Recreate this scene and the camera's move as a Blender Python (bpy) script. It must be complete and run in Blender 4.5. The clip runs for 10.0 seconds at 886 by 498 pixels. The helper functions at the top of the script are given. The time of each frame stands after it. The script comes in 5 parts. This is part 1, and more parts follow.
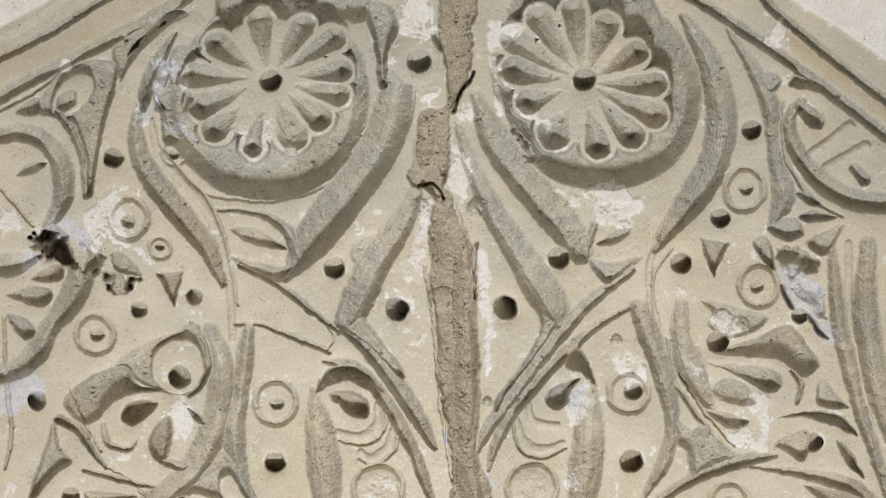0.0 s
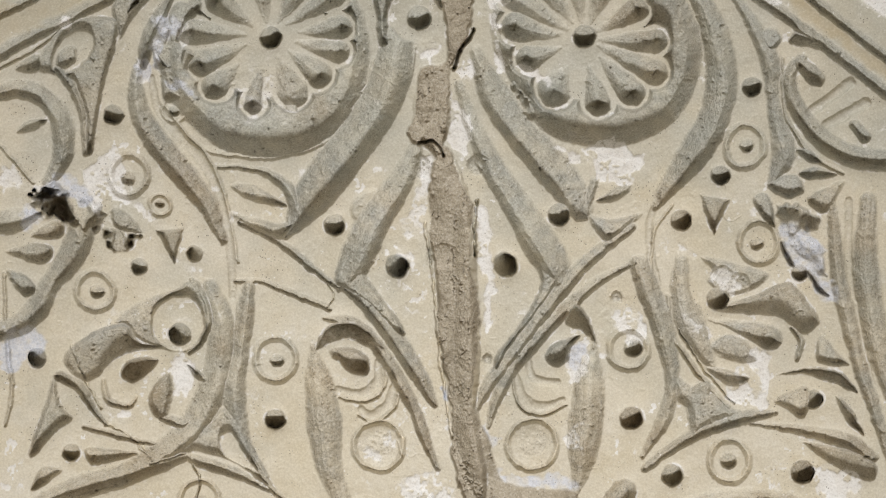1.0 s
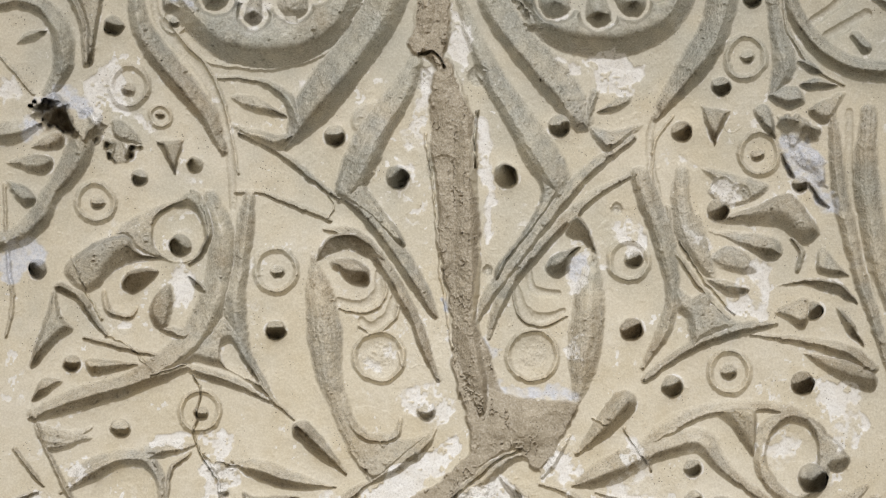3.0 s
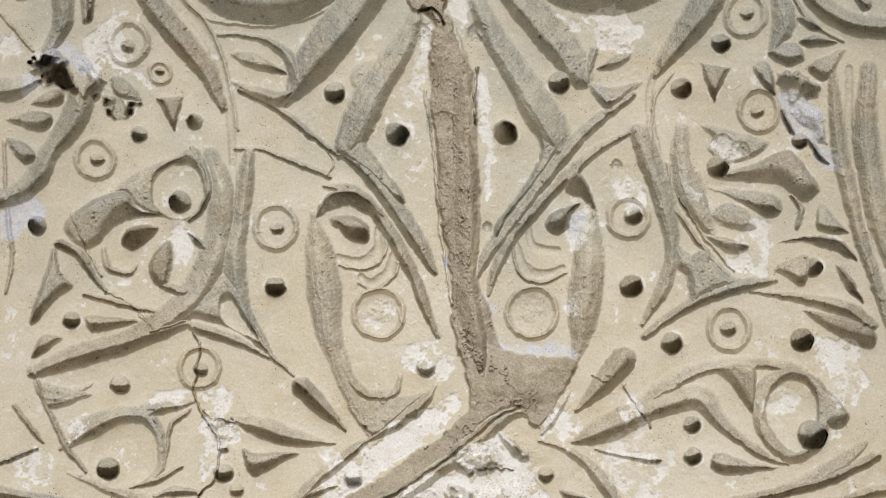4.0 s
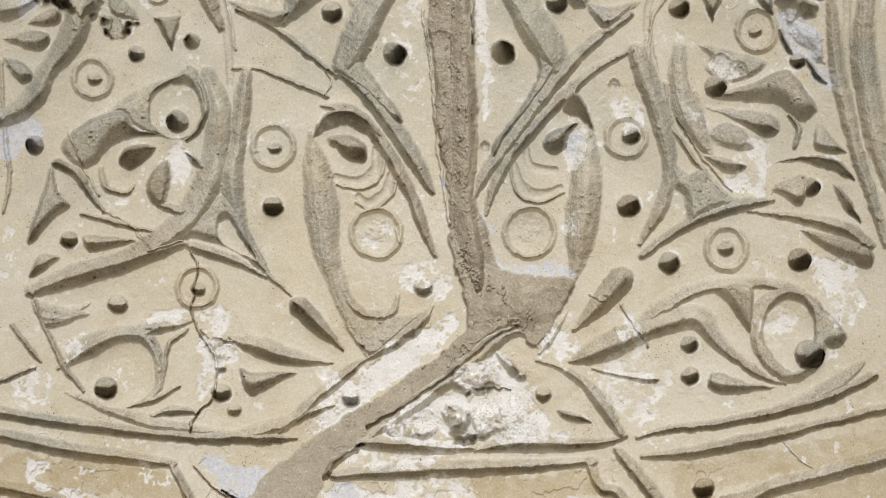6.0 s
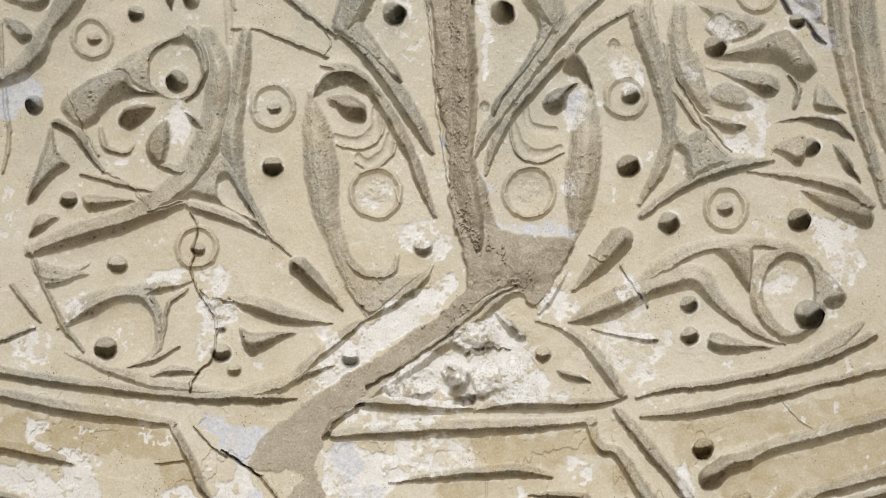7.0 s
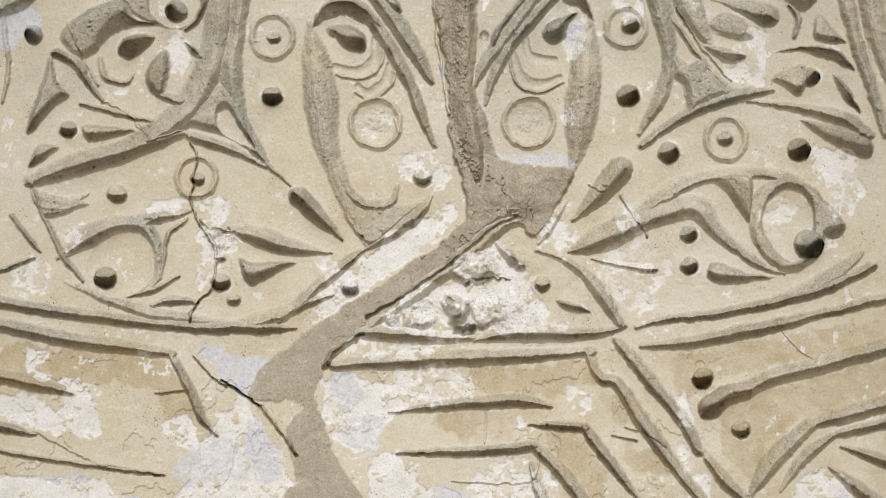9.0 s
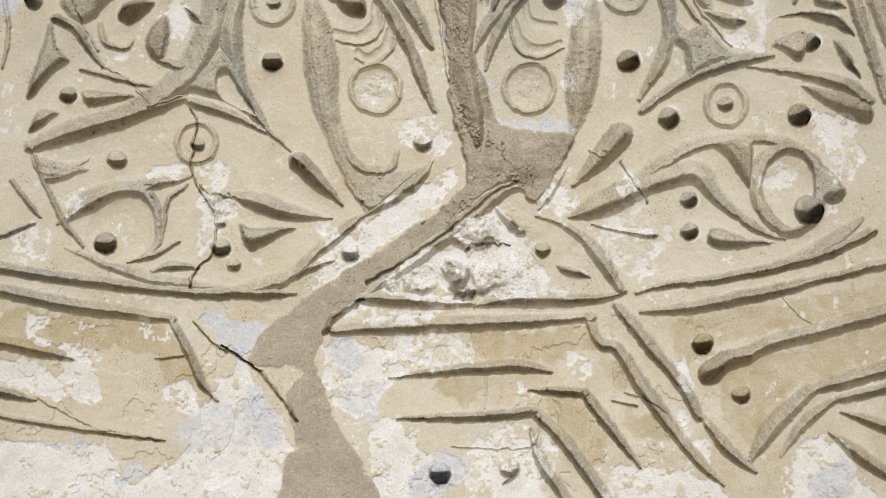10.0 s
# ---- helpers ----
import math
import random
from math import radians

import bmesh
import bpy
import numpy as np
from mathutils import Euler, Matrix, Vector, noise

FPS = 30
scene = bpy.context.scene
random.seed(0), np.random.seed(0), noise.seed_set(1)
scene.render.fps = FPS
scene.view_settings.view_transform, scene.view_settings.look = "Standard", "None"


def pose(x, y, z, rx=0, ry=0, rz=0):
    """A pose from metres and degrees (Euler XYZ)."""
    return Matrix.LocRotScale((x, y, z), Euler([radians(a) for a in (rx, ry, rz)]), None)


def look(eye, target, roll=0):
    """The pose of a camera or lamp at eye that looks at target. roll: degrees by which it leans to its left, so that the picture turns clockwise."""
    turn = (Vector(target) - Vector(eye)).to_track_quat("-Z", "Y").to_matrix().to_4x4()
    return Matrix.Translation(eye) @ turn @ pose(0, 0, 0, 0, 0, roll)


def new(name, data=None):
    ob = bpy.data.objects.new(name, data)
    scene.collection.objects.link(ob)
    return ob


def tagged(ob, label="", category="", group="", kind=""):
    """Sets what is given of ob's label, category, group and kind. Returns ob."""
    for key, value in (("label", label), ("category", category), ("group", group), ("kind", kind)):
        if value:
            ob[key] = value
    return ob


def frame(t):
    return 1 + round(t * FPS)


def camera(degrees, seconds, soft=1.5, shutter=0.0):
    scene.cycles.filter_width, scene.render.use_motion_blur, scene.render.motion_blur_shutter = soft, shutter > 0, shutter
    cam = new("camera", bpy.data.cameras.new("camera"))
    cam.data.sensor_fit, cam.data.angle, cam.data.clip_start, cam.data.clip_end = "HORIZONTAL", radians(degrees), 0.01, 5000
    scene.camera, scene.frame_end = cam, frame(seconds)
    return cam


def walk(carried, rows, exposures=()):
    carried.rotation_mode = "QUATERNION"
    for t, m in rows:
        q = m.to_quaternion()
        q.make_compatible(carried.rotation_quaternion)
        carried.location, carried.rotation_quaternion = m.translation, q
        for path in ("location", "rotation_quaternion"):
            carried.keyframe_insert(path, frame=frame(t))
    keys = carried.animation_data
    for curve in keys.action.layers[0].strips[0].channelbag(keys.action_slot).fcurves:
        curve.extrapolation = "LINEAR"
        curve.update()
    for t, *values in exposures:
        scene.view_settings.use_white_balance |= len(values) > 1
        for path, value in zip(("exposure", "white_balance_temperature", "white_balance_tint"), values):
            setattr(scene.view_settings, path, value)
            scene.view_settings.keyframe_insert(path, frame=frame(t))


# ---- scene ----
# ---- camera: a long lens on a tripod, tilting down ----
cam = camera(12.0, 10.0, soft=1.0)
EYE = (0.0, 0.0, 1.5)
ROWS = [
    (0.0, 106.713, -0.000, 0.000),
    (0.5, 106.412, -0.003, -0.005),
    (1.0, 106.130, -0.006, -0.000),
    (1.5, 105.834, -0.010, -0.004),
    (2.0, 105.509, -0.013, 0.001),
    (2.5, 105.213, -0.016, 0.002),
    (4.0, 104.336, -0.026, -0.005),
    (4.5, 104.030, -0.029, -0.031),
    (5.0, 103.730, -0.032, -0.041),
    (5.5, 103.496, -0.035, -0.040),
    (7.0, 102.701, -0.045, -0.049),
    (7.5, 102.452, -0.045, -0.046),
    (8.0, 102.211, -0.045, -0.053),
    (8.5, 102.011, -0.045, -0.051),
    (9.0, 101.748, -0.045, -0.054),
    (9.5, 101.529, -0.045, -0.052),
    (10.0, 101.278, -0.045, -0.052),
]
walk(cam, [(t, pose(*EYE, rx, ry, rz)) for t, rx, ry, rz in ROWS])

# ---- light: a floor spotlight below the niche, and the soft light of the room ----
scene.view_settings.exposure = 0.0
world = bpy.data.worlds.new("world")
scene.world = world
world.use_nodes = True
world.node_tree.nodes["Background"].inputs[0].default_value = (1.0, 0.89, 0.74, 1)
world.node_tree.nodes["Background"].inputs[1].default_value = 0.42


def area_lamp(name, eye, target, size, power, colour):
    data = bpy.data.lights.new(name, "AREA")
    data.shape, data.size, data.energy, data.color = "DISK", size, power, colour
    data.spread = radians(78)
    ob = new(name, data)
    ob.matrix_world = look(eye, target)
    return ob


area_lamp("floor_spotlight", (0.02, 3.05, 0.35), (0.0, 4.66, 3.02), 0.5, 12.5, (0.985, 0.985, 1.0))

# ---- materials ----


def material(name, rough=0.8):
    m = bpy.data.materials.new(name)
    m.use_nodes = True
    nt = m.node_tree
    b = nt.nodes["Principled BSDF"]
    b.inputs["Roughness"].default_value = rough
    return m, nt, b


def node(nt, kind, **values):
    n = nt.nodes.new(kind)
    for key, value in values.items():
        n.inputs[key].default_value = value
    return n


def noise_tex(nt, scale, detail=4.0, rough=0.6):
    n = node(nt, "ShaderNodeTexNoise", Scale=scale, Detail=detail, Roughness=rough)
    nt.links.new(node_coord(nt), n.inputs["Vector"])
    return n.outputs["Fac"]


def node_coord(nt):
    for n in nt.nodes:
        if n.bl_idname == "ShaderNodeTexCoord":
            return n.outputs["Object"]
    return nt.nodes.new("ShaderNodeTexCoord").outputs["Object"]


def ramp(nt, fac, lo, hi):
    n = nt.nodes.new("ShaderNodeMapRange")
    n.inputs["From Min"].default_value, n.inputs["From Max"].default_value = lo, hi
    nt.links.new(fac, n.inputs["Value"])
    return n.outputs["Result"]


def times(nt, a, b):
    n = nt.nodes.new("ShaderNodeMath")
    n.operation = "MULTIPLY"
    nt.links.new(a, n.inputs[0])
    if isinstance(b, float):
        n.inputs[1].default_value = b
    else:
        nt.links.new(b, n.inputs[1])
    return n.outputs[0]


def mix(nt, fac, a, b):
    n = nt.nodes.new("ShaderNodeMix")
    n.data_type = "RGBA"
    for value, k in ((fac, 0), (a, 6), (b, 7)):
        if isinstance(value, (tuple, float)):
            n.inputs[k].default_value = value if isinstance(value, float) else (*value, 1)
        else:
            nt.links.new(value, n.inputs[k])
    return n.outputs[2]


def attribute(nt, name):
    n = nt.nodes.new("ShaderNodeAttribute")
    n.attribute_name = name
    return n.outputs["Fac"]


def bump(nt, b, heights, strength=0.5):
    last = None
    for fac, distance in heights:
        n = node(nt, "ShaderNodeBump", Strength=strength, Distance=distance)
        nt.links.new(fac, n.inputs["Height"])
        if last:
            nt.links.new(last, n.inputs["Normal"])
        last = n.outputs["Normal"]
    nt.links.new(last, b.inputs["Normal"])


CREAM, CREAM_2 = (0.672, 0.602, 0.452), (0.722, 0.67, 0.552)
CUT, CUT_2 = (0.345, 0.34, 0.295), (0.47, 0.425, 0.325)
WHITE, BLUE = (0.93, 0.93, 0.925), (0.60, 0.63, 0.70)
OCHRE, MORTAR, MORTAR_2 = (0.50, 0.405, 0.235), (0.38, 0.325, 0.24), (0.49, 0.43, 0.33)


def stucco():
    m, nt, b = material("carved_stucco", 0.72)
    big, mid, fine = noise_tex(nt, 9.0), noise_tex(nt, 45.0), noise_tex(nt, 420.0, 3.0)
    blot, grit = noise_tex(nt, 22.0, 6.0, 0.7), noise_tex(nt, 160.0, 4.0, 0.7)
    c = mix(nt, ramp(nt, big, 0.35, 0.68), CREAM, CREAM_2)
    c = mix(nt, times(nt, ramp(nt, blot, 0.54, 0.76), 0.45), c, (0.54, 0.445, 0.285))
    c = mix(nt, times(nt, ramp(nt, grit, 0.6, 0.85), 0.25), c, (0.72, 0.70, 0.64))
    # tone for the cut mask: greyer and darker than the cream face
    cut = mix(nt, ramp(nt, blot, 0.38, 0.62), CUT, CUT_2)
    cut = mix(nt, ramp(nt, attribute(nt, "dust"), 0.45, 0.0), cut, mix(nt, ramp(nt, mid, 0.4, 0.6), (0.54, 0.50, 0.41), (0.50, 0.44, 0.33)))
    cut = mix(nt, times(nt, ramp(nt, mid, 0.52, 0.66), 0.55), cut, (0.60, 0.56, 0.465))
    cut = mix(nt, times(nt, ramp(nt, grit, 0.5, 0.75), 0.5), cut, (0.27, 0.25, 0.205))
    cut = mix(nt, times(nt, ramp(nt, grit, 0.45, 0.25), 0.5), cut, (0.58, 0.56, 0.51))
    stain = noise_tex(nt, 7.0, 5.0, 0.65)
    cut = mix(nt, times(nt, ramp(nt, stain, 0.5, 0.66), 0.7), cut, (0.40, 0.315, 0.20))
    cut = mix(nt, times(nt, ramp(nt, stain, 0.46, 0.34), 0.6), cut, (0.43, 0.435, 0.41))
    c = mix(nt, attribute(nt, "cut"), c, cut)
    c = mix(nt, times(nt, attribute(nt, "dust"), 0.66), c, (0.46, 0.465, 0.41))
    c = mix(nt, attribute(nt, "ochre"), c, mix(nt, ramp(nt, mid, 0.35, 0.7), OCHRE, (0.57, 0.48, 0.32)))
    mortar = mix(nt, ramp(nt, mid, 0.3, 0.7), MORTAR, MORTAR_2)
    c = mix(nt, attribute(nt, "mortar"), c, mix(nt, times(nt, ramp(nt, grit, 0.5, 0.8), 0.6), mortar, (0.27, 0.225, 0.165)))
    c = mix(nt, attribute(nt, "white"), c, mix(nt, ramp(nt, mid, 0.3, 0.7), WHITE, (0.80, 0.77, 0.72)))
    c = mix(nt, attribute(nt, "blue"), c, mix(nt, ramp(nt, grit, 0.35, 0.65), BLUE, (0.74, 0.74, 0.76)))
    c = mix(nt, times(nt, ramp(nt, fine, 0.42, 0.72), 0.25), c, (0.36, 0.32, 0.24))
    c = mix(nt, times(nt, ramp(nt, fine, 0.5, 0.3), 0.22), c, (0.86, 0.83, 0.74))
    grain = times(nt, times(nt, ramp(nt, fine, 0.53, 0.71), 0.46), attribute(nt, "worn"))
    c = mix(nt, grain, c, (0.17, 0.155, 0.125))
    grain = times(nt, times(nt, ramp(nt, fine, 0.46, 0.28), 0.3), attribute(nt, "worn"))
    c = mix(nt, grain, c, (0.66, 0.64, 0.58))
    specks = node(nt, "ShaderNodeTexVoronoi", Scale=230.0)
    nt.links.new(node_coord(nt), specks.inputs["Vector"])
    dots = times(nt, ramp(nt, specks.outputs["Distance"], 0.22, 0.12), ramp(nt, blot, 0.53, 0.62))
    c = mix(nt, times(nt, dots, 0.8), c, (0.11, 0.095, 0.075))
    # near-white dots painted into the colour in place of small glints
    glints = node(nt, "ShaderNodeTexVoronoi", Scale=150.0)
    nt.links.new(node_coord(nt), glints.inputs["Vector"])
    dots = times(nt, ramp(nt, glints.outputs["Distance"], 0.2, 0.1), ramp(nt, mid, 0.56, 0.66))
    c = mix(nt, times(nt, dots, 0.7), c, (0.84, 0.83, 0.80))
    nt.links.new(c, b.inputs["Base Color"])
    gloss = nt.nodes.new("ShaderNodeMapRange")
    gloss.inputs["From Min"].default_value, gloss.inputs["From Max"].default_value = 0.3, 0.6
    gloss.inputs["To Min"].default_value, gloss.inputs["To Max"].default_value = 0.38, 0.85
    nt.links.new(blot, gloss.inputs["Value"])
    nt.links.new(gloss.outputs["Result"], b.inputs["Roughness"])
    worn_grit, worn_fine = times(nt, grit, attribute(nt, "worn")), times(nt, fine, attribute(nt, "worn"))
    bump(nt, b, [(mid, 0.0012), (worn_grit, 0.0020), (worn_fine, 0.0010), (fine, 0.0005)], 0.7)
    return m


def plain(name, colour, colour_2, scale=6.0, rough=0.85):
    m, nt, b = material(name, rough)
    n = noise_tex(nt, scale)
    nt.links.new(mix(nt, ramp(nt, n, 0.3, 0.7), colour, colour_2), b.inputs["Base Color"])
    bump(nt, b, [(noise_tex(nt, scale * 12), 0.002)], 0.3)
    return m


STUCCO = stucco()
WALL = plain("lime_plaster", (0.80, 0.79, 0.76), (0.72, 0.70, 0.66))
FLOOR = plain("stone_floor", (0.36, 0.32, 0.27), (0.28, 0.25, 0.21), 3.0, 0.6)

# ---- the drawing board: the carved face is worked out as a relief on a fine board, in strokes of 0.65 mm ----
UNIT = 0.00065
LENS = 784.0 / math.tan(radians(6.0))
REACH = LENS * UNIT
MID_TILT = math.atan(353.5 / LENS)
STEP, EDGE = 1.42, 30.0
us, vs = np.arange(-EDGE, 1598.0, STEP), np.arange(-EDGE, 1622.0, STEP)
U0, V0 = np.meshgrid(us, vs)
SHAPE = U0.shape


def cloud(size, seed, stretch=1.0):
    """Smooth noise from -1 to 1 with lumps of that size, drawn out upright by the stretch."""
    g = np.random.default_rng(seed).uniform(-1, 1, (int(1740 / size) + 5, int(1720 / size) + 5))
    a, b = (V0[:, 0] + EDGE) / size / stretch + 1, (U0[0] + EDGE) / size + 1
    i, j = a.astype(int), b.astype(int)
    p, q = (a - i)[:, None], (b - j)[None]
    p, q = p * p * (3 - 2 * p), q * q * (3 - 2 * q)
    top = g[np.ix_(i, j)] * (1 - q) + g[np.ix_(i, j + 1)] * q
    low = g[np.ix_(i + 1, j)] * (1 - q) + g[np.ix_(i + 1, j + 1)] * q
    return top * (1 - p) + low * p


# the hand's unsteadiness: every line wavers a little
U = U0 + 1.3 * cloud(14, 1) + 1.6 * cloud(45, 2) + 0.9 * cloud(6, 3)
V = V0 + 1.3 * cloud(14, 4) + 1.6 * cloud(45, 5) + 0.9 * cloud(6, 6)
RAG = 0.6 * cloud(26, 7) + 0.4 * cloud(9, 8)
CARVED, RAISED = np.zeros(SHAPE), np.zeros(SHAPE)
ROUGHEN = np.zeros(SHAPE)
CRACKS = np.zeros(SHAPE)
TOOLED = np.zeros(SHAPE)
MARKS = np.random.default_rng(3).uniform(-1, 1, 400)
MASKS = {k: np.zeros(SHAPE) for k in ("cut", "ochre", "mortar", "white", "blue", "dust", "worn")}
OWNER = np.zeros(SHAPE, np.int32)
OWNERS = [("ground", None, "")]


def owner(name, parent=None, label=""):
    OWNERS.append((name, parent, label))
    return len(OWNERS) - 1


def low(points):
    """From the lower drawing sheet to the board."""
    return [(x * 0.9955 + 9.0, y + 707.0, *rest) for x, y, *rest in points]


def spline(points, closed=False, steps=8):
    p = np.array(points, float)
    n = len(p)
    if n < 3 and not closed:
        return p
    out = []
    for i in range(n if closed else n - 1):
        if closed:
            a, b, c, d = p[i - 1], p[i], p[(i + 1) % n], p[(i + 2) % n]
        else:
            a, b, c, d = p[max(i - 1, 0)], p[i], p[i + 1], p[min(i + 2, n - 1)]
        for k in range(steps):
            t = k / steps
            out.append(0.5 * (2 * b + (c - a) * t + (2 * a - 5 * b + 4 * c - d) * t ** 2 + (3 * b - a - 3 * c + d) * t ** 3))
    if not closed:
        out.append(p[-1])
    return np.array(out)


def window(p, pad):
    lo, hi = p[:, :2].min(0) - pad, p[:, :2].max(0) + pad
    j0, j1 = np.clip(((np.array((lo[0], hi[0])) + EDGE) / STEP).astype(int), 0, SHAPE[1] - 1)
    i0, i1 = np.clip(((np.array((lo[1], hi[1])) + EDGE) / STEP).astype(int), 0, SHAPE[0] - 1)
    return (slice(i0, i1 + 1), slice(j0, j1 + 1))


def nearest(p, sl):
    """Distance to the line p within the window, the side, the width there and the share of the way along."""
    x, y = U[sl], V[sl]
    best = np.full(x.shape, 1e9)
    side, width, along = np.ones(x.shape), np.ones(x.shape), np.zeros(x.shape)
    n = len(p) - 1
    for i in range(n):
        (ax, ay), (bx, by) = p[i, :2], p[i + 1, :2]
        dx, dy = bx - ax, by - ay
        t = np.clip(((x - ax) * dx + (y - ay) * dy) / (dx * dx + dy * dy + 1e-9), 0, 1)
        px, py = x - ax - t * dx, y - ay - t * dy
        d = np.hypot(px, py)
        w = p[i, 2] + (p[i + 1, 2] - p[i, 2]) * t if p.shape[1] > 2 else 1.0
        near = d < best
        best = np.where(near, d, best)
        side = np.where(near, np.sign(dx * py - dy * px), side)
        width = np.where(near, w, width)
        along = np.where(near, (i + t) / n, along)
    return best, side, width, along


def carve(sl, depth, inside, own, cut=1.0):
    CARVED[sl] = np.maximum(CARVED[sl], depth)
    # the cut tone comes in with the carved depth, full from 3.6 strokes
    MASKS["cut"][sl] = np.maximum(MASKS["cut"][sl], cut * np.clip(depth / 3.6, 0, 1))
    if own:
        OWNER[sl][inside] = own


def groove(name, points, depth, skew=0.0, soft=1.0, cut=0.85, rise=None, parent=None, label="", lean=0.6):
    """A cut along a line of (x, y, half width); skew moves its bottom to the right of the way (1) or to the left (-1)."""
    p = spline(points)
    p[:, 2] = np.maximum(np.where(p[:, 2] > 7, p[:, 2] * 1.12, p[:, 2]), 1.2)
    sl = window(p, p[:, 2].max() + 6)
    d, side, w, along = nearest(p, sl)
    q = side * d / w
    way = np.gradient(p[:, 0]) / (np.hypot(np.gradient(p[:, 0]), np.gradient(p[:, 1])) + 1e-9)
    slant = np.interp(along, np.linspace(0, 1, len(p)), way)
    if abs(skew) < 0.45:
        skew = np.clip(0.6 * skew + lean * slant, -0.76, 0.76)
    f = np.clip(np.where(q < skew, (q + 1) / (skew + 1), (1 - q) / (1 - skew)), 0, 1)
    f = (0.35 * f + 0.65 * np.sin(f * math.pi / 2)) ** soft
    deep = depth * f * np.clip(w / p[:, 2].max(), 0.25, 1)
    if rise is not None:
        deep = deep * (rise[0] + (rise[1] - rise[0]) * along)
    # tool marks run along the cut
    across = (side * d + 2.5 * RAG[sl]) / 3.2 + 200 + points[0][0] % 37
    TOOLED[sl] = np.where(d < w, np.interp(across, np.arange(400), MARKS) * np.clip(w / 12, 0.2, 1), TOOLED[sl])
    carve(sl, deep, d < w, owner(name, parent, label) if name else 0, cut)


def inside_of(p, x, y):
    odd = np.zeros(x.shape, bool)
    for (ax, ay), (bx, by) in zip(p[:, :2], np.roll(p[:, :2], -1, 0)):
        odd ^= ((ay > y) != (by > y)) & (x < (bx - ax) * (y - ay) / (by - ay + 1e-12) + ax)
    return odd


def hollow(name, points, depth, bevel=4.0, toward=None, floor=0.15, cut=0.9, sharp=False, parent=None, label=""):
    """A closed hollow; toward: the angle (0 right, 90 down) at which it is deepest, with a steep wall there."""
    p = np.array(points, float) if sharp else spline(points, True, 6)
    sl = window(p, 6)
    odd = inside_of(p, U[sl], V[sl])
    d = nearest(np.vstack([p, p[:1]]), sl)[0]
    f = np.where(odd, np.clip(d / bevel, 0, 1), 0)
    if toward is not None:
        a = radians(toward)
        s = U[sl] * math.cos(a) + V[sl] * math.sin(a)
        e = p[:, 0] * math.cos(a) + p[:, 1] * math.sin(a)
        f = f * (floor + (1 - floor) * np.clip((s - e.min()) / (e.max() - e.min()), 0, 1))
    carve(sl, depth * f, odd, owner(name, parent, label) if name else 0, cut)


def hole(x, y, r, angle=90.0, depth=1.9, parent=None, name="drilled_hole", squash=1.0):
    """A slanting drilled hole, deepest towards the angle."""
    p = np.array([(x, y)])
    sl = window(p, r * 1.5 + 4)
    px, py = U[sl] - x, (V[sl] - y) / squash
    rr = np.hypot(px, py) / r
    t = (px * math.cos(radians(angle)) + py * math.sin(radians(angle))) / r
    f = np.clip((1 - rr) * r / 3.0, 0, 1) * (0.12 + 0.88 * np.clip((t + 1) / 1.75, 0, 1.0) ** 1.3)
    carve(sl, 0.78 * depth * r * f, rr < 1, owner(name, parent), 0.8)


def island(name, points, level=0.0, edge=3.0, dome=0.0):
    """Gives back a piece of the face within a sunk ground, at that depth, with an upright edge."""
    p = spline(points, True, 6)
    sl = window(p, 6)
    odd = inside_of(p, U[sl], V[sl])
    d = nearest(np.vstack([p, p[:1]]), sl)[0]
    f = np.where(odd, np.clip(d / edge, 0, 1), 0)
    CARVED[sl] = CARVED[sl] * (1 - f) + np.minimum(CARVED[sl], level) * f
    RAISED[sl] = np.maximum(RAISED[sl], dome * np.where(odd, np.clip(d / 26, 0, 1) ** 0.6, 0))
    MASKS["cut"][sl] *= 1 - f
    TOOLED[sl] *= 1 - f
    if name:
        OWNER[sl][odd] = owner(name)


def ring(x, y, r, w=7.0, depth=5.0, squash=1.0, name="incised_ring", parent=None):
    sl = window(np.array([(x, y)]), (r + w) * 1.2 + 4)
    rr = np.hypot(U[sl] - x, (V[sl] - y) / squash)
    q = np.abs(rr - r) / w
    carve(sl, depth * np.clip(1 - q, 0, 1) ** 0.8, rr < r + w, owner(name, parent), 0.45)


def ridge(name, points, height, parent=None, cut=0.2):
    p = spline(points)
    sl = window(p, p[:, 2].max() + 6)
    d, side, w, along = nearest(p, sl)
    q = np.clip(1 - (d / w) ** 2, 0, 1)
    RAISED[sl] = np.maximum(RAISED[sl], height * q ** 0.7)
    MASKS["cut"][sl] = np.maximum(MASKS["cut"][sl], cut * (q > 0.05))
    if name:
        OWNER[sl][d < w] = owner(name, parent)


def bar_bump(x, y, r, height, name="boss", cut=0.3):
    sl = window(np.array([(x, y)]), r + 4)
    rr = np.hypot(U[sl] - x, V[sl] - y) / r
    RAISED[sl] = np.maximum(RAISED[sl], height * np.clip(1 - rr ** 2, 0, 1) ** 0.6)
    MASKS["cut"][sl] = np.maximum(MASKS["cut"][sl], cut * (rr < 1))
    OWNER[sl][rr < 1] = owner(name)


def patch(kind, points, amount=1.0, edge=9.0, rag=16.0, rough=0.0, lift=0.0):
    """A stain or smear of another plaster with a ragged edge."""
    p = spline(points, True, 5)
    sl = window(p, 30)
    d = nearest(np.vstack([p, p[:1]]), sl)[0] * np.where(inside_of(p, U[sl], V[sl]), 1, -1)
    f = np.clip((d + rag * RAG[sl]) / edge, 0, 1)
    MASKS[kind][sl] = np.maximum(MASKS[kind][sl], amount * f)
    ROUGHEN[sl] = np.maximum(ROUGHEN[sl], rough * f)
    RAISED[sl] = RAISED[sl] + lift * f
    return sl, f, d


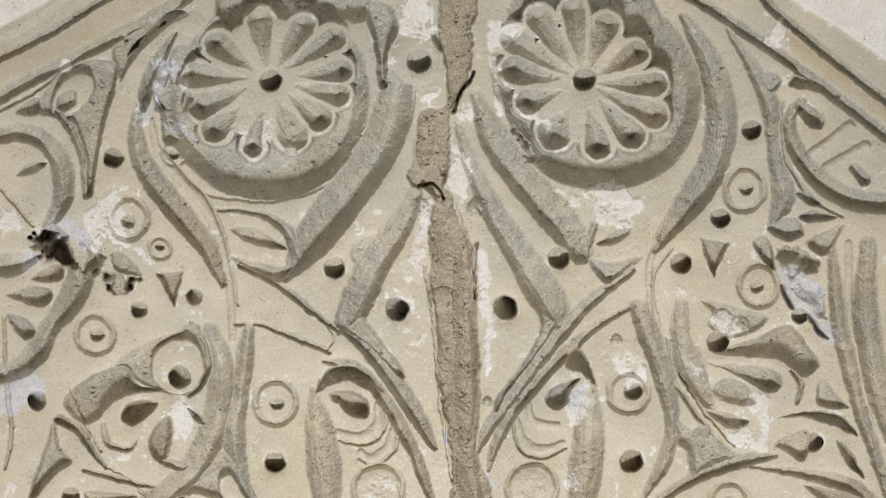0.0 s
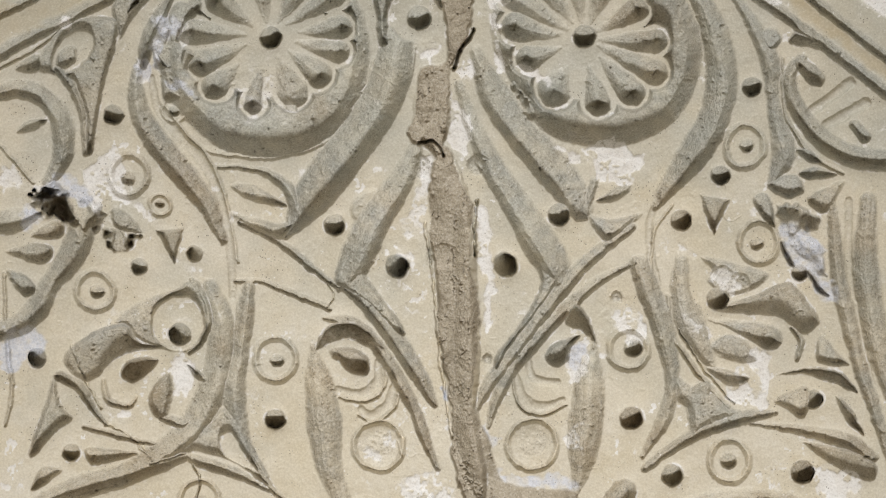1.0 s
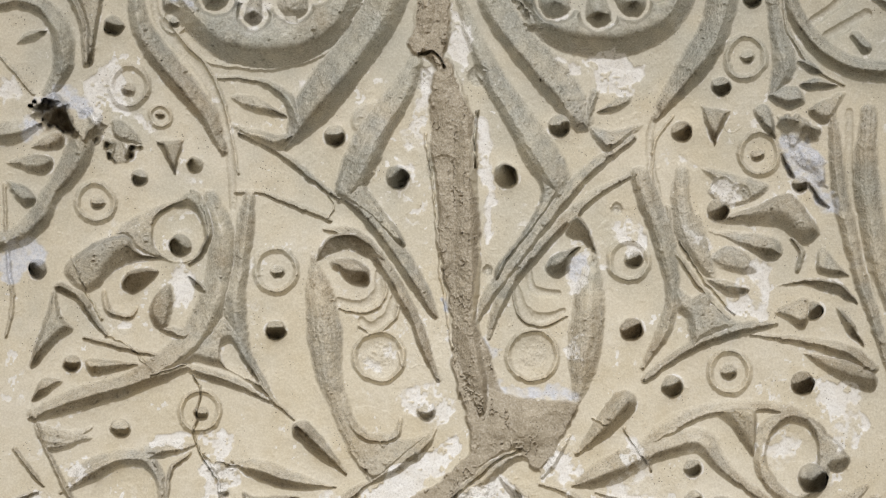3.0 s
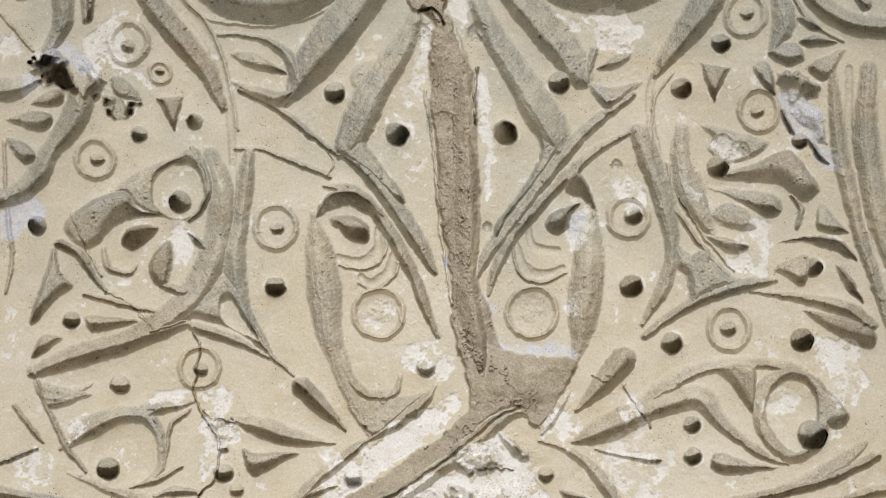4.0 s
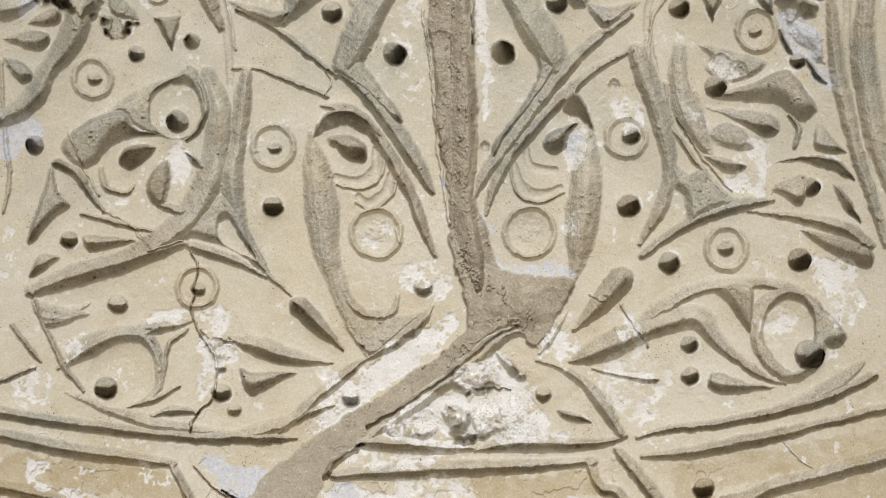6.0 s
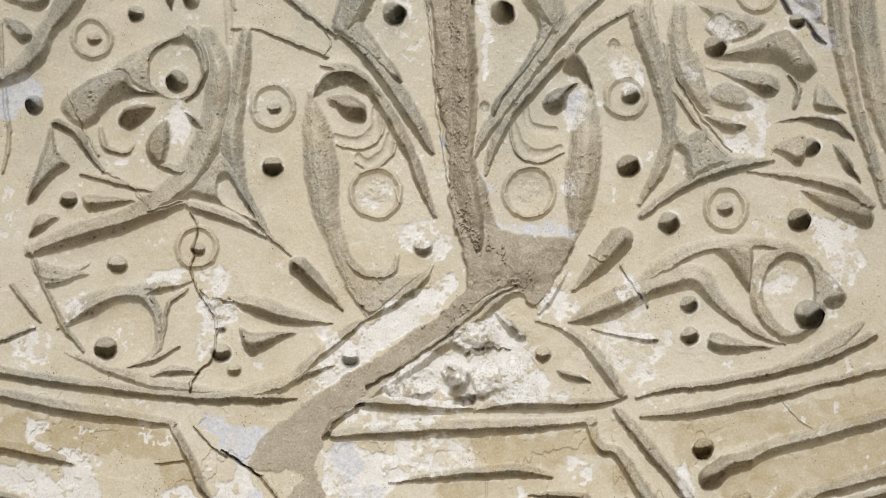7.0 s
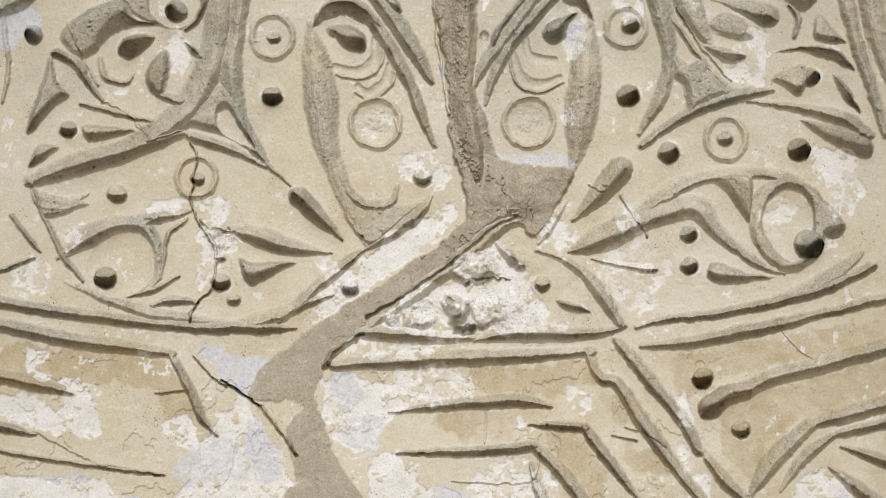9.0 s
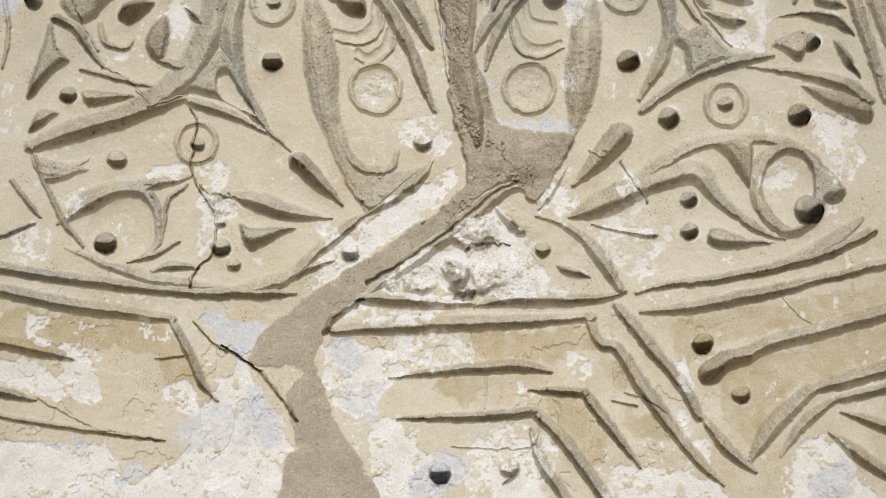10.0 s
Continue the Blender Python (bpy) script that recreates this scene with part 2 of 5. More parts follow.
def broken(points, depth, rough=0.7):
    """A ragged place where the plaster has fallen out."""
    p = spline(points, True, 5)
    sl = window(p, 24)
    d = nearest(np.vstack([p, p[:1]]), sl)[0] * np.where(inside_of(p, U[sl], V[sl]), 1, -1)
    f = np.clip((d + 15 * RAG[sl]) / 7, 0, 1)
    CARVED[sl] = np.maximum(CARVED[sl], depth * f * np.clip(0.55 + 0.8 * cloud(34, 81)[sl] + 0.25 * cloud(11, 82)[sl], 0.05, 1))
    ROUGHEN[sl] = np.maximum(ROUGHEN[sl], rough * np.clip((d + 20) / 20, 0, 1))
    MASKS["cut"][sl] = np.maximum(MASKS["cut"][sl], 0.8 * f)
    OWNER[sl][f > 0.5] = owner("broken_gap")


def crack(points, w=1.8, depth=9.0):
    w = 1.0 + 0.5 * w
    p = spline([(x, y, w) for x, y in points], steps=4)
    sl = window(p, 8)
    x, y = U[sl], V[sl]
    U[sl], V[sl] = x + 3.5 * RAG[sl], y + 3.5 * np.roll(RAG[sl], 7, 0)
    d = nearest(p, sl)[0]
    U[sl], V[sl] = x, y
    CRACKS[sl] = np.maximum(CRACKS[sl], (1.7 if w > 2.8 else 1.1) * depth * np.clip(1 - d / w, 0, 1) ** 0.6)

def smear(kind, points, amount, rough):
    patch(kind, points, min(1.0, amount * 1.25), 10, 16, 0.55 * rough)


def smear_low(kind, points, amount, rough):
    patch(kind, low(points), min(1.0, amount * 1.2), 8, 18, 0.4 * rough)


# ---- the upper sheet: rosettes and their surrounds ----


def rosette(x, y, rim, petals, centre):
    """A disc with scalloped petals in a sunk round ground that rises to its rim."""
    own = owner("rosette", None, "round twelve-petalled rosette cut in cream stucco")
    p = spline(rim, True, 6)
    sl = window(p, 6)
    odd = inside_of(p, U[sl], V[sl])
    to_rim = nearest(np.vstack([p, p[:1]]), sl)[0]
    disc = 108 - np.hypot(U[sl] - x, V[sl] - y)
    for angle, r0, r1, w, depth in petals:
        c, s = math.cos(radians(angle)), math.sin(radians(angle))
        disc = np.maximum(disc, w + 13 - np.hypot(U[sl] - x - c * (r1 - w), V[sl] - y - s * (r1 - w)))
    f = np.where(odd, np.clip(-disc / 5, 0, 1) * np.clip(to_rim / 30, 0, 1), 0)
    carve(sl, 20 * f, odd & (disc < 0), owner("sunk_ground"), 0.95)
    OWNER[sl][odd & (disc >= 0)] = own
    for angle, r0, r1, w, depth in petals:
        c, s = math.cos(radians(angle)), math.sin(radians(angle))
        groove("petal", [(x + c * r, y + s * r, k) for r, k in ((r0, 4), ((r0 + r1) / 2, w * 0.8), (r1 - w, w + 1), (r1 - w * 0.8, w + 1))],
               depth * 1.3, soft=0.75, rise=(0.3, 1.0), parent=own, cut=0.95, lean=0.12)
    hole(*centre, parent=own, name="centre_hole")


RIM_1 = [(335, 75), (300, 120), (284, 170), (288, 230), (328, 288), (390, 342), (470, 357), (550, 342), (612, 296), (645, 235), (655, 170), (645, 100), (620, 55), (590, -20), (400, -20), (375, 30)]
RIM_2 = [(886, 190), (915, 250), (965, 312), (1030, 334), (1110, 334), (1180, 302), (1226, 245), (1244, 180), (1236, 120), (1205, 60), (1165, 10), (1130, -40), (960, -40), (900, 10), (868, 100), (872, 160)]
rosette(475, 140, RIM_1, [(-7, 55, 142, 18, 15), (13, 50, 140, 17, 14), (37, 45, 130, 19, 16), (66, 40, 128, 24, 12), (103, 60, 135, 13, 20), (137, 75, 145, 20, 15),
                        (158, 45, 145, 20, 16), (183, 40, 150, 19, 17), (214, 35, 125, 20, 17), (261, 25, 120, 19, 14), (-56, 30, 125, 18, 15), (-32, 40, 150, 17, 14)], (478, 143, 20, 60, 2.2))
rosette(1032, 145, RIM_2, [(190, 45, 140, 22, 16), (211, 35, 160, 20, 15), (235, 35, 152, 19, 14), (262, 30, 142, 18, 15), (292, 30, 125, 19, 14), (331, 30, 122, 18, 14),
                         (2, 30, 142, 18, 15), (25, 30, 155, 19, 16), (48, 45, 145, 20, 17), (77, 50, 135, 19, 20), (120, 60, 125, 26, 16), (160, 45, 120, 20, 16)], (1034, 140, 21, 90, 1.6))
groove(None, [(300, 265, 5), (345, 330, 6), (420, 352, 6), (500, 350, 6), (580, 322, 6), (640, 255, 6), (660, 180, 5)], 3, cut=0.2)
hollow("sunk_ground", [(300, 100), (318, 78), (352, 90), (345, 108), (330, 118), (318, 150), (300, 150)], 17, 5, 30, 0.4)
hollow("sunk_ground", [(300, 158), (322, 158), (346, 176), (322, 198), (304, 196)], 17, 5, -30, 0.4)
hollow("sunk_ground", [(286, 218), (312, 205), (330, 232), (318, 252), (292, 256)], 15, 5, 60, 0.4)
broken([(268, 110), (290, 96), (304, 130), (300, 190), (318, 224), (296, 226), (276, 190)], 14, 1.0)
broken([(390, 272), (412, 262), (420, 300), (396, 304)], 12, 0.8)
broken([(500, 268), (528, 258), (534, 292), (508, 300)], 12, 0.8)
broken([(1150, 64), (1172, 40), (1196, 80), (1206, 126), (1172, 118)], 15, 1.0)
broken([(1186, 180), (1200, 200), (1204, 230), (1186, 224)], 14, 1.0)
broken([(896, 205), (950, 255), (1010, 290), (1030, 325), (990, 318), (925, 270)], 13, 0.7)
broken([(880, 118), (896, 128), (884, 140)], 14, 0.6)
broken([(920, 165), (955, 160), (950, 190), (925, 185)], 8, 0.8)
# stems that hold the rosettes
groove("stem_groove", [(310, 60, 5), (282, 105, 11), (262, 150, 12), (252, 190, 9)], 18, label="deep groove with a dark bottom")
groove("stem_groove", [(243, 185, 5), (240, 230, 13), (252, 285, 18), (292, 345, 21), (335, 395, 20), (368, 440, 16), (395, 500, 8)], 17, 0.1)
ridge("stem", [(268, 215, 5), (278, 265, 8), (310, 308, 9), (348, 350, 9), (378, 400, 8), (398, 460, 7), (408, 530, 7), (412, 600, 6)], 5)
groove(None, [(290, 262, 3), (330, 312, 4), (365, 352, 4), (394, 410, 4), (410, 470, 3), (420, 540, 3)], 5, cut=0.4)
groove("stem_groove", [(703, 150, 26), (692, 210, 34), (664, 270, 34), (624, 330, 34), (580, 386, 36), (546, 434, 31), (522, 470, 18), (506, 496, 5)], 24, 0.15)
groove("stem_groove", [(738, 335, 12), (718, 380, 18), (692, 422, 24), (664, 465, 27), (640, 512, 29), (618, 560, 22), (600, 588, 7)], 18, -0.1)
hollow("leaf", [(620, 440), (645, 412), (672, 412), (660, 445), (632, 470)], 5, 6, 200, cut=0.5)
groove("stem_groove", [(1212, 30, 10), (1258, 115, 22), (1277, 205, 26), (1264, 282, 26), (1224, 352, 26), (1182, 408, 16), (1160, 440, 8)], 19, -0.1)
groove("stem_groove", [(842, 165, 10), (868, 230, 24), (906, 290, 28), (955, 347, 30), (998, 398, 30), (1030, 445, 20)], 17, 0.1)
groove("stem_groove", [(812, 225, 8), (838, 300, 15), (872, 372, 20), (915, 438, 24), (958, 508, 30), (982, 548, 27), (992, 572, 18)], 17)
groove(None, [(1190, 440, 3), (1160, 480, 4), (1152, 540, 4), (1160, 600, 4), (1190, 680, 3)], 5, cut=0.4)
ridge("stem", [(1165, 425, 6), (1148, 480, 7), (1155, 550, 8), (1172, 620, 8)], 5)
# the eyelet between the rosettes
hollow("sunk_ground", [(645, 10), (690, 10), (705, 55), (690, 85), (687, 130), (690, 155), (668, 155), (664, 95)], 17, 9)
hollow("sunk_ground", [(580, -10), (640, -20), (660, 20), (640, 40), (600, 35)], 14, 8)
hollow("sunk_ground", [(390, -10), (440, -10), (455, 10), (420, 35), (395, 40), (380, 20)], 18, 8)
hollow("sunk_ground", [(762, 60), (780, 52), (782, 92), (770, 84)], 12, 5)
island("eyelet", [(690, 120), (684, 96), (700, 74), (724, 62), (752, 64), (770, 84), (776, 116), (764, 142), (738, 152), (708, 146)], 0, 4, 5)
hole(742, 108, 21, 60, 1.6)
groove("stem_groove", [(733, 160, 3), (724, 215, 4), (706, 260, 4), (690, 290, 3)], 5, cut=0.4)
hollow("sunk_ground", [(1140, -20), (1170, 20), (1180, 60), (1150, 60), (1135, 20)], 15, 8)
hollow("sunk_ground", [(1165, 80), (1200, 95), (1205, 120), (1175, 125)], 14, 8)
hollow("sunk_ground", [(300, 150), (340, 165), (335, 195), (300, 250), (285, 210), (275, 165)], 12, 10)
# eye leaves under the rosettes
hollow("leaf_eye", [(408, 404), (440, 400), (478, 418), (508, 442), (462, 436), (428, 424)], 11, 5, 40, 0.3)
groove("leaf_edge", [(385, 372, 4), (460, 378, 7), (505, 405, 10), (522, 440, 12), (528, 470, 8)], 14, -0.3)
hollow("leaf_edge", [(402, 448), (440, 458), (492, 470), (528, 462), (502, 500), (460, 492), (425, 472)], 15, 9, 60, 0.3)
hollow("leaf_eye", [(1055, 432), (1088, 408), (1118, 402), (1108, 422), (1078, 434)], 10, 5, 120, 0.3)
hollow("leaf_edge", [(1038, 452), (1085, 462), (1138, 452), (1110, 482), (1072, 502)], 14, 9, 90, 0.3)
groove("leaf_edge", [(1050, 400, 8), (1042, 425, 8), (1040, 452, 6)], 9)
# crossing bands
groove("band_line", [(428, 470, 7), (500, 508, 7), (556, 552, 7), (600, 584, 6)], 9, 0.3)
groove("band_line", [(418, 574, 5), (462, 574, 5), (530, 600, 7), (580, 622, 6)], 8, 0.3)
groove("band_line", [(1118, 478, 8), (1060, 520, 11), (1000, 578, 14), (948, 640, 15), (900, 708, 13), (862, 762, 12), (838, 812, 5)], 13, -0.2)
groove("band_line", [(1132, 536, 6), (1060, 572, 8), (1000, 622, 12), (952, 672, 13), (905, 732, 12), (874, 795, 9), (862, 832, 4)], 12, -0.2)
groove("band_line", [(600, 580, 5), (648, 612, 14), (700, 678, 16), (740, 738, 15), (768, 792, 7)], 16, 0.1)
groove("band_line", [(575, 640, 5), (632, 652, 11), (686, 715, 12), (726, 785, 11), (752, 850, 9), (775, 905, 5)], 14, 0.1)
groove("stem_groove", [(440, 582, 10), (432, 640, 16), (424, 700, 15), (412, 760, 20), (424, 830, 14), (446, 890, 7)], 15, -0.1)
groove("stem_groove", [(1132, 545, 17), (1150, 592, 20), (1172, 650, 20), (1186, 715, 15), (1188, 770, 12), (1168, 830, 12), (1135, 885, 5)], 15)
hollow("leaf_edge", [(395, 802), (425, 828), (432, 842), (400, 830)], 14, 4, -60, 0.3)
hollow("stem_groove", [(616, 505), (650, 515), (644, 556), (676, 604), (716, 660), (700, 668), (652, 618), (612, 590), (592, 574)], 15, 7, 60, 0.5)
hollow("stem_groove", [(952, 490), (992, 545), (990, 572), (958, 622), (905, 690), (880, 735), (878, 705), (930, 632), (956, 580), (950, 540)], 15, 7, 110, 0.5)
# pierced leaves beside the middle seam
hollow("leaf_hood", [(558, 696), (570, 664), (596, 648), (640, 652), (682, 694), (654, 690), (614, 674), (582, 684)], 26, 4, -80, 0.1)
hollow("leaf_hood", [(998, 648), (1018, 612), (1040, 640), (1056, 684), (1030, 662)], 24, 4, -50, 0.1)
hollow("leaf_eye", [(580, 696), (612, 688), (642, 698), (655, 722), (648, 740), (622, 736), (600, 718)], 24, 8, 60, 0.3)
hollow("leaf_eye", [(964, 702), (980, 684), (1028, 670), (1010, 694), (1006, 716), (985, 726), (968, 717)], 24, 8, 20, 0.35)
groove("leaf", [(553, 686, 3), (563, 740, 21), (571, 800, 28), (576, 850, 28), (582, 900, 22), (601, 960, 13), (627, 1022, 14), (656, 1084, 4)], 15, soft=0.9, lean=0.2)
groove("leaf", [(1052, 680, 3), (1044, 735, 22), (1040, 800, 27), (1034, 860, 26), (1026, 915, 16), (1016, 955, 4)], 15, soft=0.9, lean=0.2)
ridge("crescent", [(598, 766, 6), (640, 772, 9), (668, 752, 9), (668, 716, 5)], 6)
ridge("crescent", [(638, 800, 6), (658, 812, 9), (688, 792, 9), (698, 755, 5)], 6)
groove(None, [(600, 778, 3), (645, 786, 4), (680, 762, 4), (682, 720, 3)], 5, cut=0.5)
groove(None, [(636, 810, 3), (662, 822, 4), (698, 798, 4), (708, 760, 3)], 5, cut=0.5)
ridge("crescent", [(936, 708, 4), (944, 744, 8), (985, 754, 7)], 6)
ridge("crescent", [(914, 735, 5), (928, 786, 12), (962, 798, 10), (996, 785, 4)], 6)
groove(None, [(908, 738, 3), (920, 794, 4), (960, 812, 4), (1000, 794, 3)], 6, cut=0.5)
for x, y in ((670, 866), (942, 864)):
    ring(x, y, 44, 6, 6, name="incised_disc")
    bar_bump(x, y, 38, 4, "incised_disc", 0.15)
    patch("white", [(x - 30, y), (x, y - 30), (x + 30, y), (x, y + 32)], 0.3, 10, 16, 1.1)
for x, y, r, squash in ((488, 712, 36, 1.08), (1112, 695, 34, 1.05), (229, 386, 33, 1.1), (168, 592, 32, 1.05), (1318, 335, 34, 1.08), (1343, 505, 34, 1.05)):
    ring(x, y, r, 7, 6, squash)


def drill(x, y, r, angle):
    hole(x, y, r, angle, 1.1 if 9 < r < 15 else 2.5 if (x, r) in ((703, 22), (895, 22), (486, 19)) else 1.9)


drill(490, 714, 13, 80)
drill(486, 818, 19, 90)
drill(593, 473, 19, 70)
drill(703, 548, 22, 20)
drill(990, 455, 20, 60)
drill(895, 545, 22, -20)
drill(1118, 815, 21, 40)
drill(1120, 692, 17, 50)
drill(201, 280, 18, 120)
drill(228, 390, 14, 130)
drill(344, 525, 15, 190)
drill(247, 547, 15, 120)
drill(172, 592, 13, 110)
drill(66, 710, 17, 170)
drill(318, 668, 20, 170)
drill(1205, 465, 19, 30)
drill(1275, 385, 18, 60)
drill(1320, 333, 13, 60)
drill(1340, 508, 12, 60)
drill(1330, 230, 18, 60)
drill(1415, 560, 16, 60)
drill(1270, 605, 20, 30)
drill(1440, 783, 17, 20)
drill(283, 438, 8, 90)
ring(284, 440, 18, 5, 5)
bar_bump(786, 530, 24, 12)

# ---- upper sheet, outer field on the side of the spiral ----
groove("arch_line", [(-60, 205, 12), (0, 172, 12), (60, 137, 12), (160, 86, 12), (300, 12, 12), (360, -30, 12)], 10, 0.2)
groove("arch_line", [(-60, 135, 8), (0, 104, 8), (60, 72, 8), (185, 0, 8), (260, -50, 8)], 8, 0.2)
hollow("sunk_ground", [(198, 84), (232, 58), (268, 36), (306, 14), (336, 24), (300, 46), (262, 80), (234, 112), (214, 146), (205, 120)], 15, 6, -50, 0.4)
hollow("sunk_ground", [(62, 200), (74, 168), (100, 132), (132, 112), (176, 104), (208, 112), (204, 160), (190, 205), (182, 240), (172, 290), (166, 345), (152, 345), (152, 290), (140, 240), (122, 214)], 15, 6, 20, 0.45)
hollow("sunk_ground", [(24, 200), (52, 176), (72, 176), (66, 204)], 14, 5, 0, 0.3)
island("leaf", [(94, 202), (90, 176), (110, 142), (140, 127), (164, 134), (168, 160), (150, 186), (122, 206)], 0, 4, 3)
hollow("leaf_eye", [(100, 190), (102, 170), (120, 157), (137, 161), (133, 186), (114, 198)], 13, 6, 150, 0.3)
groove("pit", [(228, 96, 3), (240, 80, 6), (254, 66, 3)], 26, cut=0.5)
groove("pit", [(280, 50, 3), (288, 42, 5), (294, 36, 3)], 22, cut=0.5)
groove("pit", [(216, 70, 3), (224, 68, 8), (236, 76, 3)], 16, cut=0.5)
island("leaf", [(306, 40), (325, 20), (350, 22), (366, 42), (352, 64), (322, 58)], 2, 5, 4)
groove("pit", [(262, 172, 2), (270, 140, 4), (276, 112, 2)], 18, cut=0.5)
groove("pit", [(282, 172, 3), (290, 188, 6), (300, 196, 3)], 20, cut=0.5)
groove("spiral", [(-20, 245, 12), (40, 232, 16), (88, 256, 18), (112, 305, 19), (110, 355, 17), (84, 398, 9)], 15, 0.2)
groove("spiral", [(104, 198, 8), (134, 240, 8), (148, 290, 7), (152, 350, 5)], 11)
hollow("sunk_ground", [(152, 250), (172, 245), (160, 300), (165, 345), (150, 345)], 8, 6)
hollow("leaf_eye", [(28, 312), (48, 292), (82, 288), (62, 308)], 10, 4, -90, 0.3)
groove(None, [(-10, 320, 4), (30, 365, 5), (60, 402, 4)], 5, cut=0.6)
broken([(52, 420), (82, 404), (122, 424), (152, 446), (120, 472), (80, 458), (58, 440)], 58, 1.0)
broken([(104, 440), (150, 422), (184, 446), (176, 486), (125, 474)], 22, 1.0)
groove("spiral", [(150, 430, 8), (145, 480, 22), (124, 535, 22), (88, 578, 18), (66, 620, 20), (30, 652, 18), (-20, 664, 18)], 17)
hollow("petal", [(50, 496), (82, 472), (110, 464), (113, 490), (98, 502)], 12, 6, 0, 0.3)
hollow("petal", [(10, 520), (58, 508), (92, 514), (92, 534), (70, 544), (38, 535)], 13, 6, 30, 0.35)
hollow("petal", [(8, 554), (40, 560), (63, 580), (58, 598), (38, 596)], 14, 6, 50, 0.3)
groove("leaf_edge", [(-30, 470, 16), (20, 468, 20), (55, 455, 12)], 14)
broken([(184, 512), (198, 478), (258, 494), (212, 518)], 40, 0.7)
hollow("leaf_edge", [(200, 446), (222, 452), (252, 490), (205, 478)], 9, 4, 180, 0.4)
hollow("notch", [(276, 484), (326, 480), (309, 544)], 22, 4, 180, 0.2, sharp=True)
hollow("spiral", [(110, 712), (150, 672), (205, 648), (226, 652), (250, 682), (300, 690), (248, 698), (204, 712), (172, 746), (140, 750)], 22, 9, -70, 0.3)
hollow("spiral", [(205, 638), (262, 603), (340, 578), (300, 602), (272, 626), (264, 668), (244, 655)], 8, 8, -60, 0.5)
groove("spiral", [(340, 572, 5), (362, 602, 8), (369, 640, 8), (356, 682, 7), (334, 702, 4)], 14, 0.3)
groove("spiral", [(372, 585, 14), (390, 640, 21), (390, 700, 22), (376, 762, 24), (346, 822, 24), (300, 866, 20), (245, 893, 14)], 15, -0.1)
groove("leaf_edge", [(105, 742, 9), (142, 762, 9), (165, 800, 7), (188, 828, 4)], 14)
hollow("leaf_eye", [(214, 742), (228, 714), (278, 710), (262, 735), (236, 754)], 27, 6, 180, 0.4)
groove(None, [(184, 750, 5), (192, 785, 7), (226, 795, 6), (242, 780, 3)], 8, cut=0.6)
hollow("leaf", [(262, 780), (280, 746), (300, 734), (307, 780), (292, 818), (270, 810)], 16, 9, 200, 0.4)
groove("crescent", [(285, 815, 6), (325, 822, 10), (358, 795, 5)], 11)
hollow("notch", [(330, 722), (352, 732), (378, 758), (352, 750)], 16, 4, 220, 0.3)
hollow("leaf_edge", [(95, 742), (108, 792), (128, 816), (95, 845), (60, 885), (52, 870), (76, 800)], 16, 8, 90, 0.4)
groove(None, [(150, 832, 6), (228, 852, 6), (285, 862, 3)], 7, cut=0.7)
groove(None, [(8, 560, 4), (14, 700, 5), (20, 770, 5), (10, 830, 4)], 6, cut=0.6)

# ---- upper sheet, outer field on the side of the oval ----
groove("arch_line", [(1340, -30, 10), (1372, 18, 10), (1460, 92, 10), (1568, 176, 10), (1640, 225, 10)], 10, 0.2)
groove("arch_line", [(1180, -30, 10), (1290, 35, 11), (1385, 100, 11), (1470, 165, 11), (1568, 238, 11), (1640, 290, 11)], 11, -0.1)
groove("stem_groove", [(1290, 50, 7), (1325, 105, 12), (1345, 145, 14), (1362, 185, 17), (1366, 240, 12), (1378, 300, 15), (1386, 350, 20), (1366, 396, 8)], 13)
hollow("leaf_eye", [(1345, 130), (1368, 124), (1382, 145), (1366, 165), (1350, 155)], 9, 6, 90, 0.4)
hollow("notch", [(1396, 152), (1408, 130), (1440, 146), (1492, 182), (1440, 162)], 14, 5, -90, 0.3)
groove("oval_frame", [(1418, 178, 8), (1396, 210, 12), (1408, 262, 15), (1448, 318, 17), (1508, 352, 18), (1600, 360, 18)], 17, -0.1)
groove(None, [(1384, 180, 4), (1385, 240, 4), (1398, 300, 5), (1440, 355, 5), (1490, 382, 4)], 6, cut=0.5)
ridge("bar", [(1432, 276, 9), (1504, 222, 9)], 9)
ridge("bar", [(1462, 300, 10), (1532, 258, 10)], 9)
groove("notch", [(1416, 188, 11), (1444, 214, 14)], 16, soft=0.6)
groove("notch", [(1512, 296, 8), (1530, 318, 11)], 12, soft=0.6)
hollow("petal", [(1406, 342), (1428, 340), (1455, 364), (1430, 364)], 14, 5, 60, 0.4)
hollow("petal", [(1412, 384), (1440, 372), (1484, 386), (1432, 396)], 14, 5, 90, 0.4)
hollow("petal", [(1432, 424), (1468, 404), (1494, 398), (1464, 450), (1440, 446)], 12, 6, 150, 0.4)
hollow("petal", [(1356, 402), (1405, 384), (1424, 418), (1390, 428)], 15, 6, 90, 0.3)
hollow("notch", [(1236, 420), (1292, 430), (1262, 494)], 16, 6, 20, 0.4, sharp=True)
hollow("notch", [(1332, 428), (1358, 418), (1374, 478), (1352, 466)], 18, 5, 60, 0.3)
broken([(1376, 448), (1420, 444), (1450, 472), (1440, 490), (1388, 484)], 18)
broken([(1400, 490), (1440, 500), (1470, 560), (1440, 575), (1410, 530)], 8)
groove("notch", [(1384, 505, 4), (1396, 535, 6), (1404, 545, 3)], 16)
groove("notch", [(1430, 555, 4), (1450, 585, 6), (1465, 598, 3)], 16)
groove("stem_groove", [(1470, 430, 6), (1478, 500, 12), (1488, 590, 14), (1516, 700, 14), (1548, 800, 12), (1575, 885, 8)], 11)
